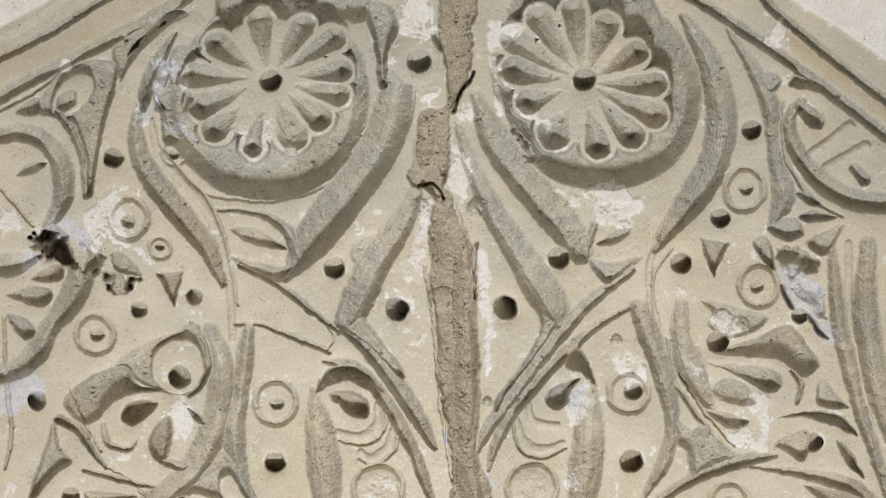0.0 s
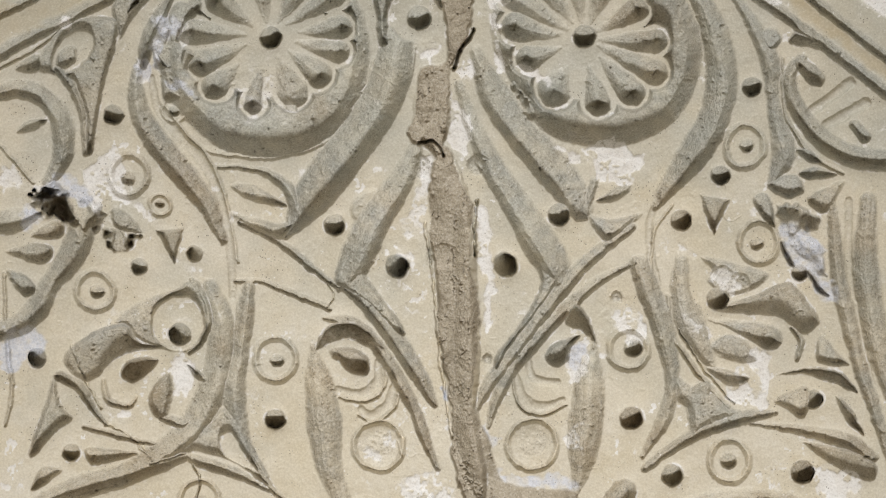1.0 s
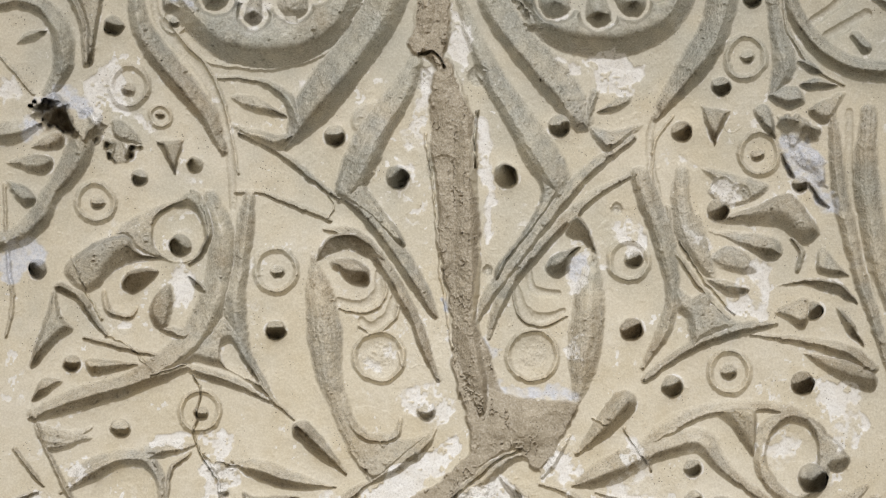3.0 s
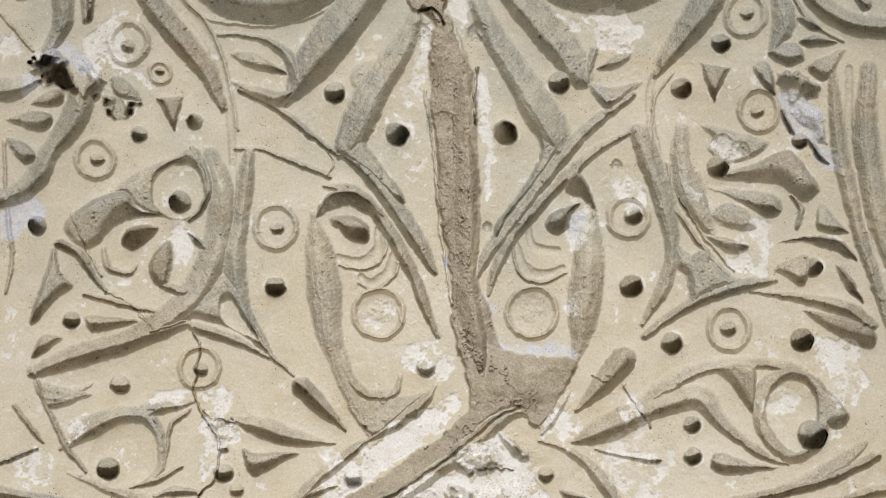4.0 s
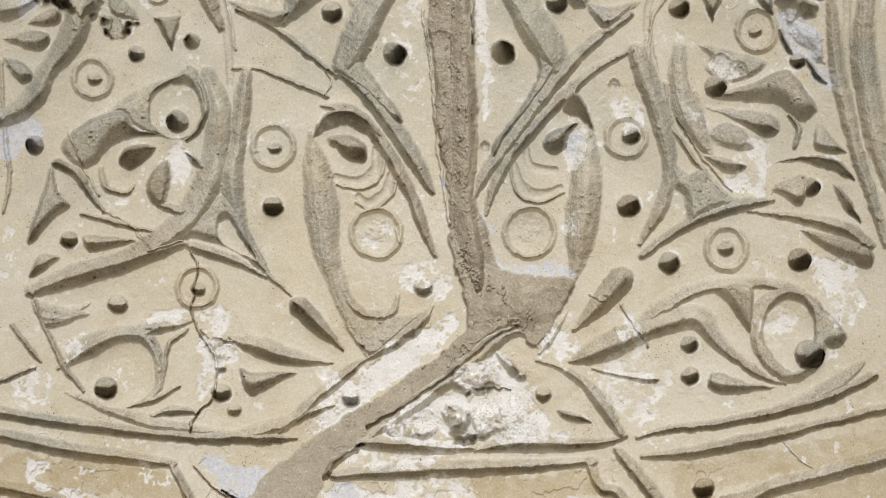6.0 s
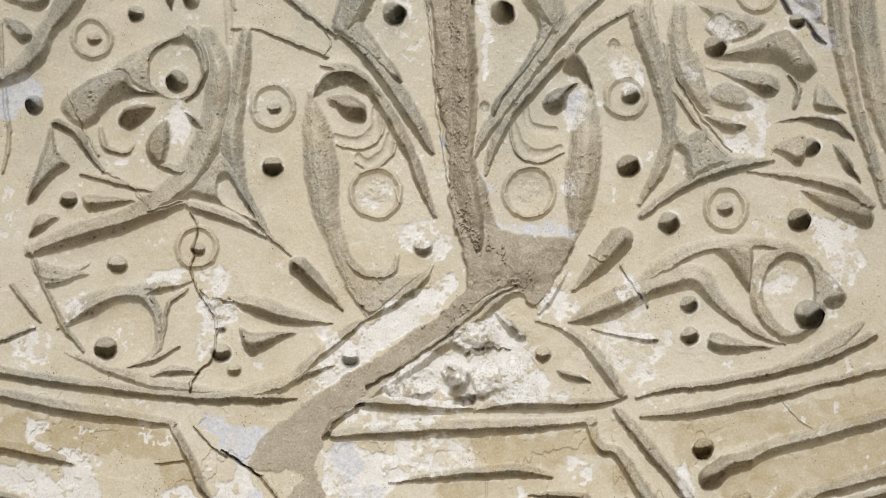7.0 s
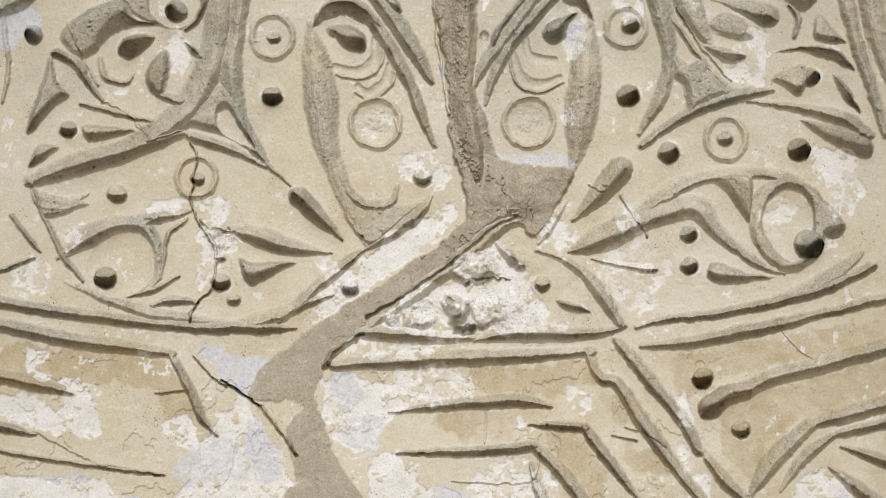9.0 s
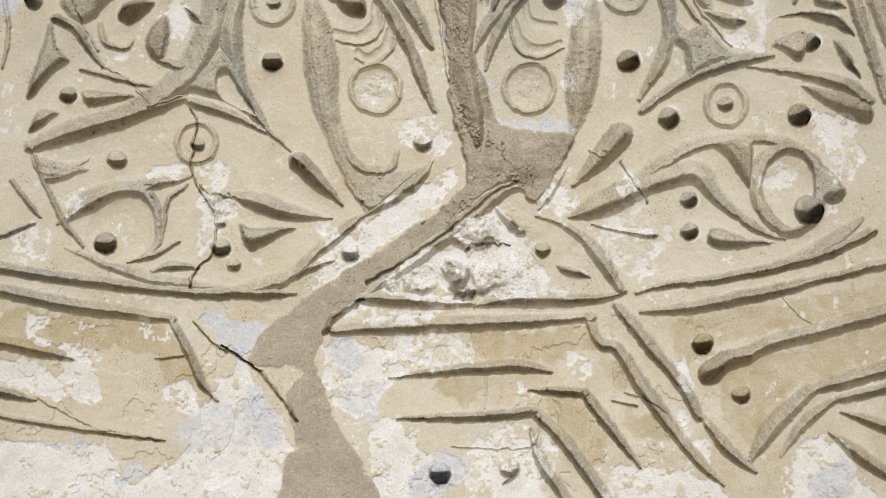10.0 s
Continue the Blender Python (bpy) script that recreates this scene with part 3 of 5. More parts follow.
ridge("stem", [(1500, 430, 7), (1503, 540, 7), (1518, 640, 7), (1538, 740, 7), (1570, 860, 7)], 4)
groove("stem_groove", [(1535, 430, 14), (1532, 540, 22), (1545, 640, 22), (1570, 740, 18), (1600, 820, 12)], 13)
groove("leaf_edge", [(1206, 538, 12), (1206, 590, 20), (1222, 648, 25), (1248, 700, 16), (1262, 722, 6)], 13)
hollow("leaf", [(1262, 622), (1330, 600), (1392, 575), (1432, 612), (1450, 645), (1422, 668), (1400, 650), (1370, 634), (1312, 632)], 20, 9, -60, 0.35)
hollow("leaf_edge", [(1240, 530), (1300, 540), (1360, 560), (1330, 590), (1290, 600), (1252, 575), (1262, 555)], 7, 8)
groove("leaf_eye", [(1255, 640, 3), (1310, 655, 11), (1350, 668, 19), (1364, 674, 20)], 18, soft=0.7, rise=(0.3, 1))
hollow("leaf", [(1252, 692), (1288, 668), (1322, 682), (1338, 716), (1292, 716)], 9, 8, -30, 0.4)
hollow("leaf", [(1252, 724), (1300, 735), (1328, 746), (1300, 760), (1262, 742)], 15, 5, 60, 0.3)
groove("leaf_edge", [(1402, 655, 5), (1418, 680, 7), (1410, 715, 4)], 9)
hollow("leaf", [(1452, 666), (1482, 700), (1502, 722), (1446, 716)], 11, 6, 90, 0.4)
hollow("leaf_edge", [(1372, 742), (1425, 728), (1485, 732), (1518, 772), (1472, 752), (1420, 740)], 16, 5, -60, 0.3)
hollow("notch", [(1370, 785), (1395, 768), (1432, 762), (1424, 816), (1388, 798)], 15, 6, 60, 0.3)
hollow("notch", [(1478, 778), (1508, 800), (1528, 848), (1498, 820)], 18, 5, -20, 0.4)
hollow("leaf_edge", [(1208, 782), (1238, 752), (1262, 760), (1256, 798), (1268, 818), (1235, 800)], 13, 7, -70, 0.4)
groove("band_line", [(1140, 905, 7), (1200, 862, 10), (1260, 832, 12), (1320, 814, 12), (1372, 806, 6)], 12)
groove("band_line", [(1330, 826, 4), (1420, 838, 9), (1500, 858, 14), (1545, 885, 10)], 14, -0.2)
groove("leaf_edge", [(1180, 600, 4), (1192, 670, 5), (1235, 735, 6), (1290, 795, 4)], 8, cut=0.5)

# ---- the lower sheet: leaves above the border ----


def drill_low(x, y, r, angle):
    hole(*low([(x, y)])[0], r, angle, 1.2 if r in (13, 14, 18, 15) else 1.9)


drill_low(117, 170, 16, 110)
drill_low(202, 285, 18, 90)
drill_low(348, 258, 14, 90)
drill_low(182, 433, 21, 90)
drill_low(388, 442, 17, 90)
drill_low(410, 472, 13, 90)
drill_low(617, 452, 17, 90)
drill_low(748, 253, 18, 70)
drill_low(962, 445, 15, 80)
drill_low(828, 440, 8, 60)
drill_low(812, 510, 9, 60)
drill_low(1187, 210, 20, 50)
drill_low(1285, 185, 15, 60)
drill_low(1418, 205, 21, 40)
drill_low(1437, 374, 27, 50)
drill_low(1222, 357, 16, 40)
drill_low(1224, 413, 17, 60)
drill_low(1248, 613, 20, 80)
drill_low(1318, 705, 18, 70)
drill_low(388, 398, 9, 90)
ring(*low([(345, 256)])[0], 35, 6, 6)
ring(*low([(1287, 185)])[0], 35, 7, 6, 1.05)


def cut_low(name, points, depth, skew):
    groove(name, low(points), depth, skew)


cut_low("long_leaf", [(48, 262, 12), (120, 236, 20), (200, 212, 20), (270, 190, 16), (322, 176, 8)], 17, 0.1)
cut_low("long_leaf", [(322, 178, 6), (360, 190, 11), (410, 208, 9), (475, 236, 5)], 12, 0.2)
cut_low("arc_leaf", [(98, 398, 5), (150, 362, 19), (200, 338, 15), (242, 338, 15), (266, 358, 12), (278, 395, 9), (272, 440, 7), (215, 470, 4)], 14, 0.2)
cut_low("leaf_edge", [(284, 425, 3), (293, 362, 6), (326, 328, 4)], 7, 0.0)
cut_low("stem", [(55, 288, 6), (84, 350, 6), (112, 402, 7), (142, 440, 4)], 9, 0.0)
cut_low("stem", [(15, 322, 5), (48, 368, 6), (66, 388, 3)], 8, 0.0)
cut_low("border_line", [(-60, 466, 9), (0, 478, 11), (80, 492, 11), (170, 504, 11), (260, 516, 10), (330, 523, 10), (400, 524, 10)], 13, 0.2)
cut_low("leaf_edge", [(-40, 430, 5), (10, 415, 6), (55, 398, 5)], 8, 0.3)
cut_low("leaf_edge", [(205, 470, 3), (255, 460, 7), (312, 432, 5)], 9, 0.3)
cut_low("leaf_edge", [(262, 482, 4), (300, 474, 9), (345, 476, 5)], 12, 0.3)
cut_low("stem", [(425, 140, 5), (458, 200, 6), (476, 236, 5), (512, 268, 3)], 8, 0.0)
cut_low("tear_leaf", [(402, 344, 3), (450, 358, 17), (512, 378, 15), (585, 390, 3)], 17, 0.3)
cut_low("stem", [(594, 195, 5), (608, 258, 9), (642, 300, 10), (690, 300, 9), (704, 268, 4)], 8, 0.0)
cut_low("stem_groove", [(648, 380, 5), (700, 350, 11), (740, 320, 11), (765, 285, 4)], 11, 0.2)
cut_low("stem_groove", [(490, 510, 7), (555, 452, 11), (615, 402, 10), (652, 376, 4)], 9, 0.2)
cut_low("leaf_edge", [(500, 505, 4), (540, 480, 9), (585, 465, 4)], 10, 0.2)
cut_low("border_line", [(345, 520, 4), (400, 522, 10), (470, 524, 10), (520, 524, 4)], 15, 0.2)
cut_low("tear_leaf", [(1008, 388, 4), (1050, 370, 21), (1100, 346, 24), (1150, 326, 20), (1200, 310, 21), (1240, 310, 22), (1270, 347, 14), (1310, 382, 10), (1355, 412, 9), (1395, 424, 3)], 16, 0.1)
cut_low("stem_groove", [(950, 385, 4), (1000, 402, 7), (1042, 432, 10), (1072, 472, 13), (1102, 515, 8)], 13, -0.2)
cut_low("leaf_edge", [(1050, 400, 3), (1100, 410, 5), (1160, 416, 8)], 9, 0.3)
cut_low("arc_leaf", [(1405, 262, 4), (1366, 285, 17), (1346, 330, 16), (1354, 380, 9), (1392, 422, 4)], 11, 0.0)
cut_low("border_line", [(1130, 520, 5), (1190, 506, 8), (1270, 498, 9), (1360, 480, 10), (1460, 454, 11), (1550, 412, 9)], 13, 0.3)
cut_low("border_line", [(1300, 522, 4), (1400, 508, 8), (1480, 492, 9), (1570, 470, 10), (1640, 450, 10)], 11, 0.4)
cut_low("border_line", [(840, 546, 4), (920, 533, 15), (1000, 534, 13), (1062, 532, 9), (1110, 518, 6)], 16, -0.3)
cut_low("border_line", [(600, 530, 4), (680, 534, 13), (770, 540, 11), (840, 541, 5)], 14, -0.2)
groove("tear_hole", low([(528, 288, 17), (560, 322, 14), (602, 366, 3)]), 24, 0.1, 0.7)
groove("tear_hole", low([(1098, 240, 22), (1060, 288, 16), (1016, 332, 4)]), 20, -0.1, 0.7)


def notch_low(name, points, depth, toward):
    hollow(name, low(points), depth, 5, toward, 0.3)


notch_low("notch", [(147, 163), (242, 170), (190, 186), (150, 191)], 16, 100)
notch_low("notch", [(44, 236), (60, 200), (85, 194), (102, 202), (62, 232)], 16, 110)
notch_low("notch", [(50, 272), (62, 282), (80, 318), (62, 312)], 16, 180)
notch_low("notch", [(418, 398), (446, 406), (524, 404), (470, 434), (436, 448)], 18, 120)
notch_low("leaf", [(606, 322), (640, 304), (722, 302), (764, 288), (700, 342), (652, 374)], 7, 90)
notch_low("leaf_edge", [(1258, 254), (1322, 248), (1338, 270), (1332, 334), (1312, 312), (1290, 280)], 22, -40)
notch_low("leaf_edge", [(1428, 278), (1470, 298), (1504, 340), (1480, 364), (1456, 346), (1450, 310)], 16, 10)
notch_low("notch", [(1258, 436), (1268, 406), (1330, 424), (1376, 432), (1300, 446)], 16, 110)
notch_low("leaf_edge", [(1418, 152), (1490, 164), (1548, 190), (1538, 222), (1462, 186)], 16, -30)
notch_low("notch", [(985, 470), (1020, 478), (1048, 497), (1000, 490)], 14, 90)
notch_low("broken_gap", [(872, 366), (888, 372), (920, 402), (908, 415), (892, 400)], 16, 60)
notch_low("broken_gap", [(820, 388), (850, 382), (866, 396), (840, 398)], 12, -90)
notch_low("leaf_edge", [(255, 340), (268, 346), (274, 366), (260, 352)], 18, -40)

groove("leaf_edge", low([(1120, 318, 6), (1180, 282, 15), (1240, 256, 13), (1300, 243, 11), (1380, 248, 10), (1424, 256, 4)]), 8, 0.3)
groove("leaf_edge", low([(232, 330, 10), (280, 322, 15), (334, 312, 5)]), 9, 0.3)
broken(low([(364, 342), (414, 348), (400, 376), (388, 400), (370, 380)]), 14)
broken(low([(782, 476), (808, 466), (830, 495), (842, 534), (802, 530)]), 26)
broken(low([(790, 398), (846, 380), (868, 396), (880, 430), (840, 445), (800, 430)]), 13)
broken(low([(890, 372), (930, 390), (935, 420), (905, 415)]), 16)
broken(low([(836, 475), (868, 452), (900, 500), (850, 530)]), 10)
broken(low([(690, 490), (760, 470), (780, 520), (700, 530)]), 10)
hollow("leaf_edge", [(1190, 735), (1226, 760), (1264, 766), (1300, 798), (1362, 806), (1300, 816), (1250, 836), (1222, 864), (1214, 802), (1194, 780)], 10, 14)
hole(308, 272, 11, 100, 1.4)
ring(308, 272, 22, 4, 4)

groove("seam_gap", low([(640, 532, 5), (700, 484, 13), (790, 422, 14), (860, 362, 15), (915, 332, 10), (950, 360, 4)]), 11, -0.4, cut=0.9)
groove("stem_groove", low([(1000, 300, 4), (975, 340, 10), (955, 372, 5)]), 8)
groove("leaf_edge", low([(50, 275, 5), (75, 300, 16), (110, 300, 10), (150, 285, 4)]), 9, -0.2)
groove("leaf_edge", low([(110, 440, 4), (180, 470, 9), (260, 495, 12), (330, 505, 9), (400, 512, 4)]), 7, -0.3)
groove("leaf_edge", low([(400, 515, 4), (460, 505, 12), (505, 492, 12), (540, 470, 5)]), 8, 0.2)
groove("leaf_edge", low([(1350, 478, 4), (1420, 455, 11), (1480, 425, 14), (1530, 390, 8)]), 7, 0.2)

# ---- the lower sheet: the border of knotted bands ----


def band_low(points):
    groove("border_band", low(points), 13, 0.62)


band_low([(-60, 512, 13), (0, 520, 13), (100, 541, 14), (200, 556, 13), (300, 568, 8)])
band_low([(-60, 600, 12), (0, 612, 13), (60, 625, 13), (118, 640, 6)])
band_low([(-60, 690, 9), (0, 703, 10), (55, 716, 4)])
band_low([(585, 590, 9), (680, 583, 13), (800, 577, 14), (920, 573, 13), (1052, 565, 9)])
band_low([(690, 674, 4), (790, 662, 10), (910, 653, 12), (975, 662, 6)])
band_low([(705, 748, 5), (850, 744, 10), (945, 734, 9)])
band_low([(948, 735, 9), (1002, 788, 12), (1072, 885, 12), (1110, 940, 10)])
band_low([(1048, 568, 8), (1066, 612, 10), (1098, 622, 12), (1142, 690, 14), (1200, 770, 12), (1260, 842, 8), (1288, 866, 4)])
band_low([(1098, 545, 9), (1142, 600, 13), (1180, 648, 12), (1215, 690, 13), (1245, 745, 9)])
band_low([(940, 696, 4), (985, 700, 9), (1040, 702, 9)])
band_low([(1040, 702, 9), (1082, 760, 11), (1140, 835, 4)])
band_low([(944, 765, 5), (966, 830, 11), (1005, 890, 10), (1030, 940, 8)])
band_low([(1140, 555, 6), (1220, 548, 11), (1310, 532, 13), (1420, 508, 10), (1480, 492, 4)])
band_low([(1325, 635, 15), (1375, 610, 15), (1440, 594, 15), (1510, 574, 15), (1640, 540, 15)])
band_low([(1250, 740, 5), (1290, 798, 13), (1345, 842, 6)])
band_low([(1440, 696, 8), (1490, 682, 15), (1568, 660, 15), (1640, 640, 15)])
band_low([(1480, 718, 6), (1530, 704, 10), (1640, 680, 10)])
band_low([(1500, 735, 5), (1568, 758, 12), (1640, 790, 12)])
band_low([(1480, 772, 5), (1530, 812, 13), (1600, 860, 10)])
band_low([(298, 568, 6), (330, 630, 9), (352, 682, 8), (380, 714, 4)])
groove("border_band", low([(1262, 668, 19), (1290, 645, 17), (1325, 635, 15)]), 22, 0.2, 0.6)
groove("border_band", low([(1335, 825, 6), (1375, 762, 18), (1440, 696, 12)]), 13, -0.2)
groove("border_band", low([(1390, 815, 4), (1432, 755, 12), (1480, 718, 8)]), 10, -0.2)
groove("border_edge", low([(-40, 735, 5), (60, 757, 6), (170, 771, 6), (285, 788, 4)]), 8, 0.3)
groove(None, low([(270, 640, 3), (330, 633, 4)]), 6)
groove(None, low([(1090, 714, 3), (1130, 725, 4)]), 6)
hollow("notch", low([(890, 868), (905, 848), (925, 845), (905, 860)]), 12, 4, 120)

# ---- mortar in the middle seam ----
seam = [(776, -80), (842, -80), (838, 60), (834, 130), (815, 170), (800, 205), (800, 262), (792, 312), (786, 332), (804, 356), (824, 402), (838, 440), (834, 500), (840, 560),
        (850, 620), (847, 700), (838, 760), (846, 820)] + low([(864, 150), (878, 208), (925, 232), (1012, 236), (1018, 252), (990, 302), (950, 362), (925, 345), (905, 322), (860, 346), (800, 402)])
seam += low([(740, 440), (690, 492), (640, 520), (600, 562), (568, 605), (560, 650), (576, 702), (602, 762), (642, 832), (690, 960), (495, 960), (498, 830), (522, 800),
             (510, 750), (500, 700), (530, 660), (440, 652), (455, 600), (500, 560), (560, 516), (640, 463), (703, 421), (770, 375), (822, 326), (812, 250), (796, 180)])
seam += [(795, 800), (786, 740), (776, 680), (770, 600), (768, 540), (757, 470), (760, 400), (768, 352), (735, 332), (724, 310), (735, 260), (745, 200), (780, 188), (790, 150), (778, 60)]
own = owner("mortar_fill", None, "rough brown mortar fill in the cracked seam")
sl, f, d = patch("mortar", seam, 1.0, 4.0, 6.0, 1.0)
OWNER[sl][f > 0.5] = own
SEAM = np.zeros(SHAPE)
SEAM[sl] = f
keep = np.clip(1 - SEAM, 0, 1)
RAISED *= keep
CARVED = CARVED * keep + SEAM * np.clip(7 + 5 * cloud(60, 21) + 4 * cloud(24, 22, 3.0), 0, 20) * np.clip((1150 - V0) / 150, 0.12, 1)
MASKS["cut"] *= keep
groove(None, [(806, 362, 4), (812, 450, 24), (814, 560, 28), (818, 700, 28), (820, 800, 24), (836, 900, 24), (846, 960, 14)], 20, -0.5, cut=0.0)
groove(None, [(806, -60, 10), (808, 60, 20), (812, 140, 14), (796, 195, 6)], 10, -0.3, cut=0.0)
groove(None, [(772, 196, 6), (758, 250, 22), (756, 300, 18), (776, 340, 6)], 9, 0.4, cut=0.0)
ROUGHEN *= np.where(SEAM > 0.3, np.clip((1250 - V0) / 200, 0.1, 1), 1)
bar_bump(786, 530, 24, 10)


def crack_line(points, w, depth):
    crack(points, w, depth)


crack_line([(838, 128), (822, 152), (808, 180), (800, 196)], 5, 22)
crack_line([(742, 330), (770, 328), (786, 352)], 4, 14)
crack_line([(846, 430), (838, 480), (842, 530)], 4, 16)
crack_line([(752, 470), (764, 560), (774, 660), (784, 760), (800, 850)], 3, 10)
crack_line(low([(650, 502), (700, 472), (790, 412), (860, 352), (915, 322)]), 6, 9)
crack_line(low([(572, 592), (590, 570), (640, 534)]), 9, 13)
crack_line(low([(330, 190), (346, 220), (340, 260), (334, 292), (346, 330), (372, 370), (381, 402), (376, 450), (342, 480), (330, 512)]), 2.2, 14)
crack_line(low([(390, 618), (430, 645), (456, 662)]), 4, 18)
crack_line(low([(456, 662), (490, 705), (522, 752)]), 5, 9)
crack_line(low([(700, 152 + 0), (708, 180)]), 1.5, 4)
crack_line(low([(340, 575), (372, 610), (395, 630)]), 3, 12)
crack_line(low([(350, 330), (372, 345), (410, 352)]), 3, 10)
crack_line(low([(1100, 285), (1115, 312), (1125, 325)]), 2.2, 9)
crack_line(low([(1125, 325), (1140, 345), (1150, 360)]), 2.2, 9)
crack_line(low([(845, 437), (880, 433), (902, 436)]), 3, 12)
crack_line(low([(1045, 265), (1060, 275), (1072, 282)]), 1.8, 7)
crack_line(low([(260, 190), (300, 178), (322, 172)]), 2.5, 9)
crack_line(low([(245, 155), (262, 185)]), 1.6, 5)
crack_line([(580, 580), (592, 600), (580, 622)], 1.8, 6)
crack_line([(125, 690), (150, 750), (165, 775), (176, 800)], 2, 7)
crack_line([(186, 830), (232, 850), (262, 884)], 1.8, 6)
crack_line([(1200, 660), (1225, 700), (1250, 735), (1300, 790)], 2.5, 9)
crack_line(low([(1390, 525), (1420, 560), (1450, 580)]), 1.4, 4)
crack_line(low([(1110, 700), (1160, 720), (1180, 735)]), 2, 7)
crack_line(low([(50, 710), (160, 765), (200, 770), (280, 790)]), 2, 6)
crack_line(low([(960, 740), (940, 800), (860, 800), (800, 795)]), 1.8, 5)
crack_line(low([(860, 670), (858, 730)]), 1.4, 4)

# hairline cracks that wander over the face
walker = random.Random(11)
for _ in range(14):
    x, y, a = walker.uniform(0, 1568), walker.uniform(0, 1590), walker.uniform(0, 6.3)
    line = [(x, y)]
    for _ in range(walker.randint(3, 8)):
        a += walker.uniform(-0.9, 0.9)
        x, y = x + 12 * math.cos(a), y + 12 * math.sin(a)
        line.append((x, y))
    crack(line, 0.5, walker.uniform(0.8, 2.0))

for x, y, r in ((742, 372, 21), (846, 368, 18), (775, 530, 22), (862, 712, 9), (1090, 604, 10), (1306, 580, 22), (1278, 566, 20)):
    bar_bump(x, y, r, 9, "lump", 0.45)
    broken([(x - r * 0.8, y - 4), (x, y - r * 0.6), (x + r * 0.8, y), (x, y + r * 0.5)], 6, 1.0)
hollow("sunk_ground", [(345, 570), (300, 592), (240, 624), (200, 645), (225, 654), (252, 684), (300, 698), (345, 698), (368, 664), (370, 620), (358, 590)], 12, 6, -60, 0.5)
hollow("sunk_ground", [(395, 798), (432, 835), (458, 896), (484, 944), (440, 912), (400, 890), (350, 876), (310, 884), (262, 896), (320, 864), (362, 828)], 12, 7, 0, 0.5)
island("leaf", [(386, 848), (412, 840), (438, 880), (460, 914), (420, 900), (392, 880)], 1, 4, 2)
hollow("sunk_ground", low([(54, 284), (96, 288), (152, 300), (128, 316), (72, 328)]), 9, 6, 200, 0.4)
island(None, low([(152, 444), (150, 404), (178, 368), (220, 352), (250, 362), (264, 395), (262, 440), (238, 466), (190, 474)]), 0, 4, 5)
drill_low(182, 433, 21, 90)
hollow(None, low([(1330, 300), (1352, 268), (1396, 254), (1440, 268), (1466, 300), (1470, 350), (1452, 400), (1410, 424), (1372, 414), (1342, 372)]), 11, 8, 0, 0.6)
island(None, low([(1350, 330), (1364, 292), (1392, 274), (1424, 282), (1446, 312), (1448, 352), (1438, 394), (1404, 408), (1368, 378)]), 0, 4, 5)
drill_low(1437, 374, 27, 50)
hollow("leaf", low([(866, 540), (878, 482), (905, 448), (934, 470), (962, 522), (930, 532)]), 9, 12, -60, 0.3)
hollow("leaf", low([(790, 400), (850, 372), (874, 384), (880, 428), (838, 446), (800, 436)]), 10, 10, 120, 0.3)
island("disc", [(266, 640), (282, 612), (312, 598), (344, 604), (362, 632), (362, 664), (346, 690), (318, 700), (286, 690), (268, 668)], 0, 4, 3)
hole(318, 668, 20, 170, 1.9)
island("disc", [(1216, 590), (1216, 562), (1230, 546), (1252, 548), (1254, 580), (1246, 606), (1228, 616)], 0, 4, 2)
drill_low(778, 846, 20, 90)
drill_low(904, 836, 18, 60)

# ---- repairs, whitewash and stains ----
smear("blue", [(270, 100), (300, 95), (318, 118), (306, 150), (290, 150), (276, 130)], 0.8, 0.9)
smear("blue", [(238, 178), (264, 176), (268, 216), (246, 214)], 1.0, 0.4)
smear("blue", [(310, 210), (345, 235), (352, 262), (330, 250), (300, 226)], 0.9, 0.9)
smear("white", [(320, 196), (342, 206), (338, 220), (322, 216)], 1.0, 0.5)
smear("white", [(150, 360), (185, 372), (200, 430), (176, 470), (150, 440)], 0.9, 0.9)
smear("blue", [(60, 408), (110, 392), (150, 400), (176, 430), (150, 438), (112, 420), (84, 424)], 0.95, 0.9)
smear("white", [(0, 370), (40, 375), (52, 412), (0, 425)], 0.6, 0.5)
smear("white", [(864, 60), (880, 30), (905, 20), (925, 42), (898, 60), (884, 110), (876, 150), (892, 178), (940, 190), (990, 215), (972, 240), (915, 205), (872, 180)], 0.9, 0.5)
smear("white", [(1018, 330), (1080, 326), (1142, 350), (1130, 392), (1060, 372), (1020, 352)], 0.9, 0.8)
smear("white", [(1352, 50), (1384, 28), (1400, 70), (1384, 96), (1362, 84)], 0.9, 0.5)
smear("white", [(754, 150), (774, 158), (782, 172), (766, 184), (752, 176)], 1.0, 0.4)
smear("white", [(806, 182), (834, 176), (838, 205), (812, 208)], 1.0, 0.4)
smear("white", [(1250, 540), (1305, 552), (1312, 590), (1262, 586)], 0.6, 1.0)
smear("white", [(1076, 636), (1106, 628), (1120, 660), (1096, 664)], 0.9, 0.9)
smear("blue", [(1012, 690), (1040, 684), (1030, 714), (1014, 730)], 0.8, 0.8)
smear_low("white", [(735, 800), (810, 815), (822, 860), (770, 880), (725, 870)], 0.9, 0.6)
smear_low("white", [(860, 815), (930, 800), (950, 850), (880, 880)], 0.8, 0.6)
smear_low("white", [(700, 622), (740, 628), (765, 650), (722, 655)], 1.0, 0.4)
smear_low("white", [(555, 640), (572, 690), (590, 725), (602, 715), (580, 660)], 1.0, 0.8)
smear_low("white", [(640, 780), (665, 775), (700, 860), (700, 900), (668, 880)], 1.0, 0.7)
smear_low("white", [(500, 660), (530, 665), (532, 700), (505, 710)], 1.0, 0.5)
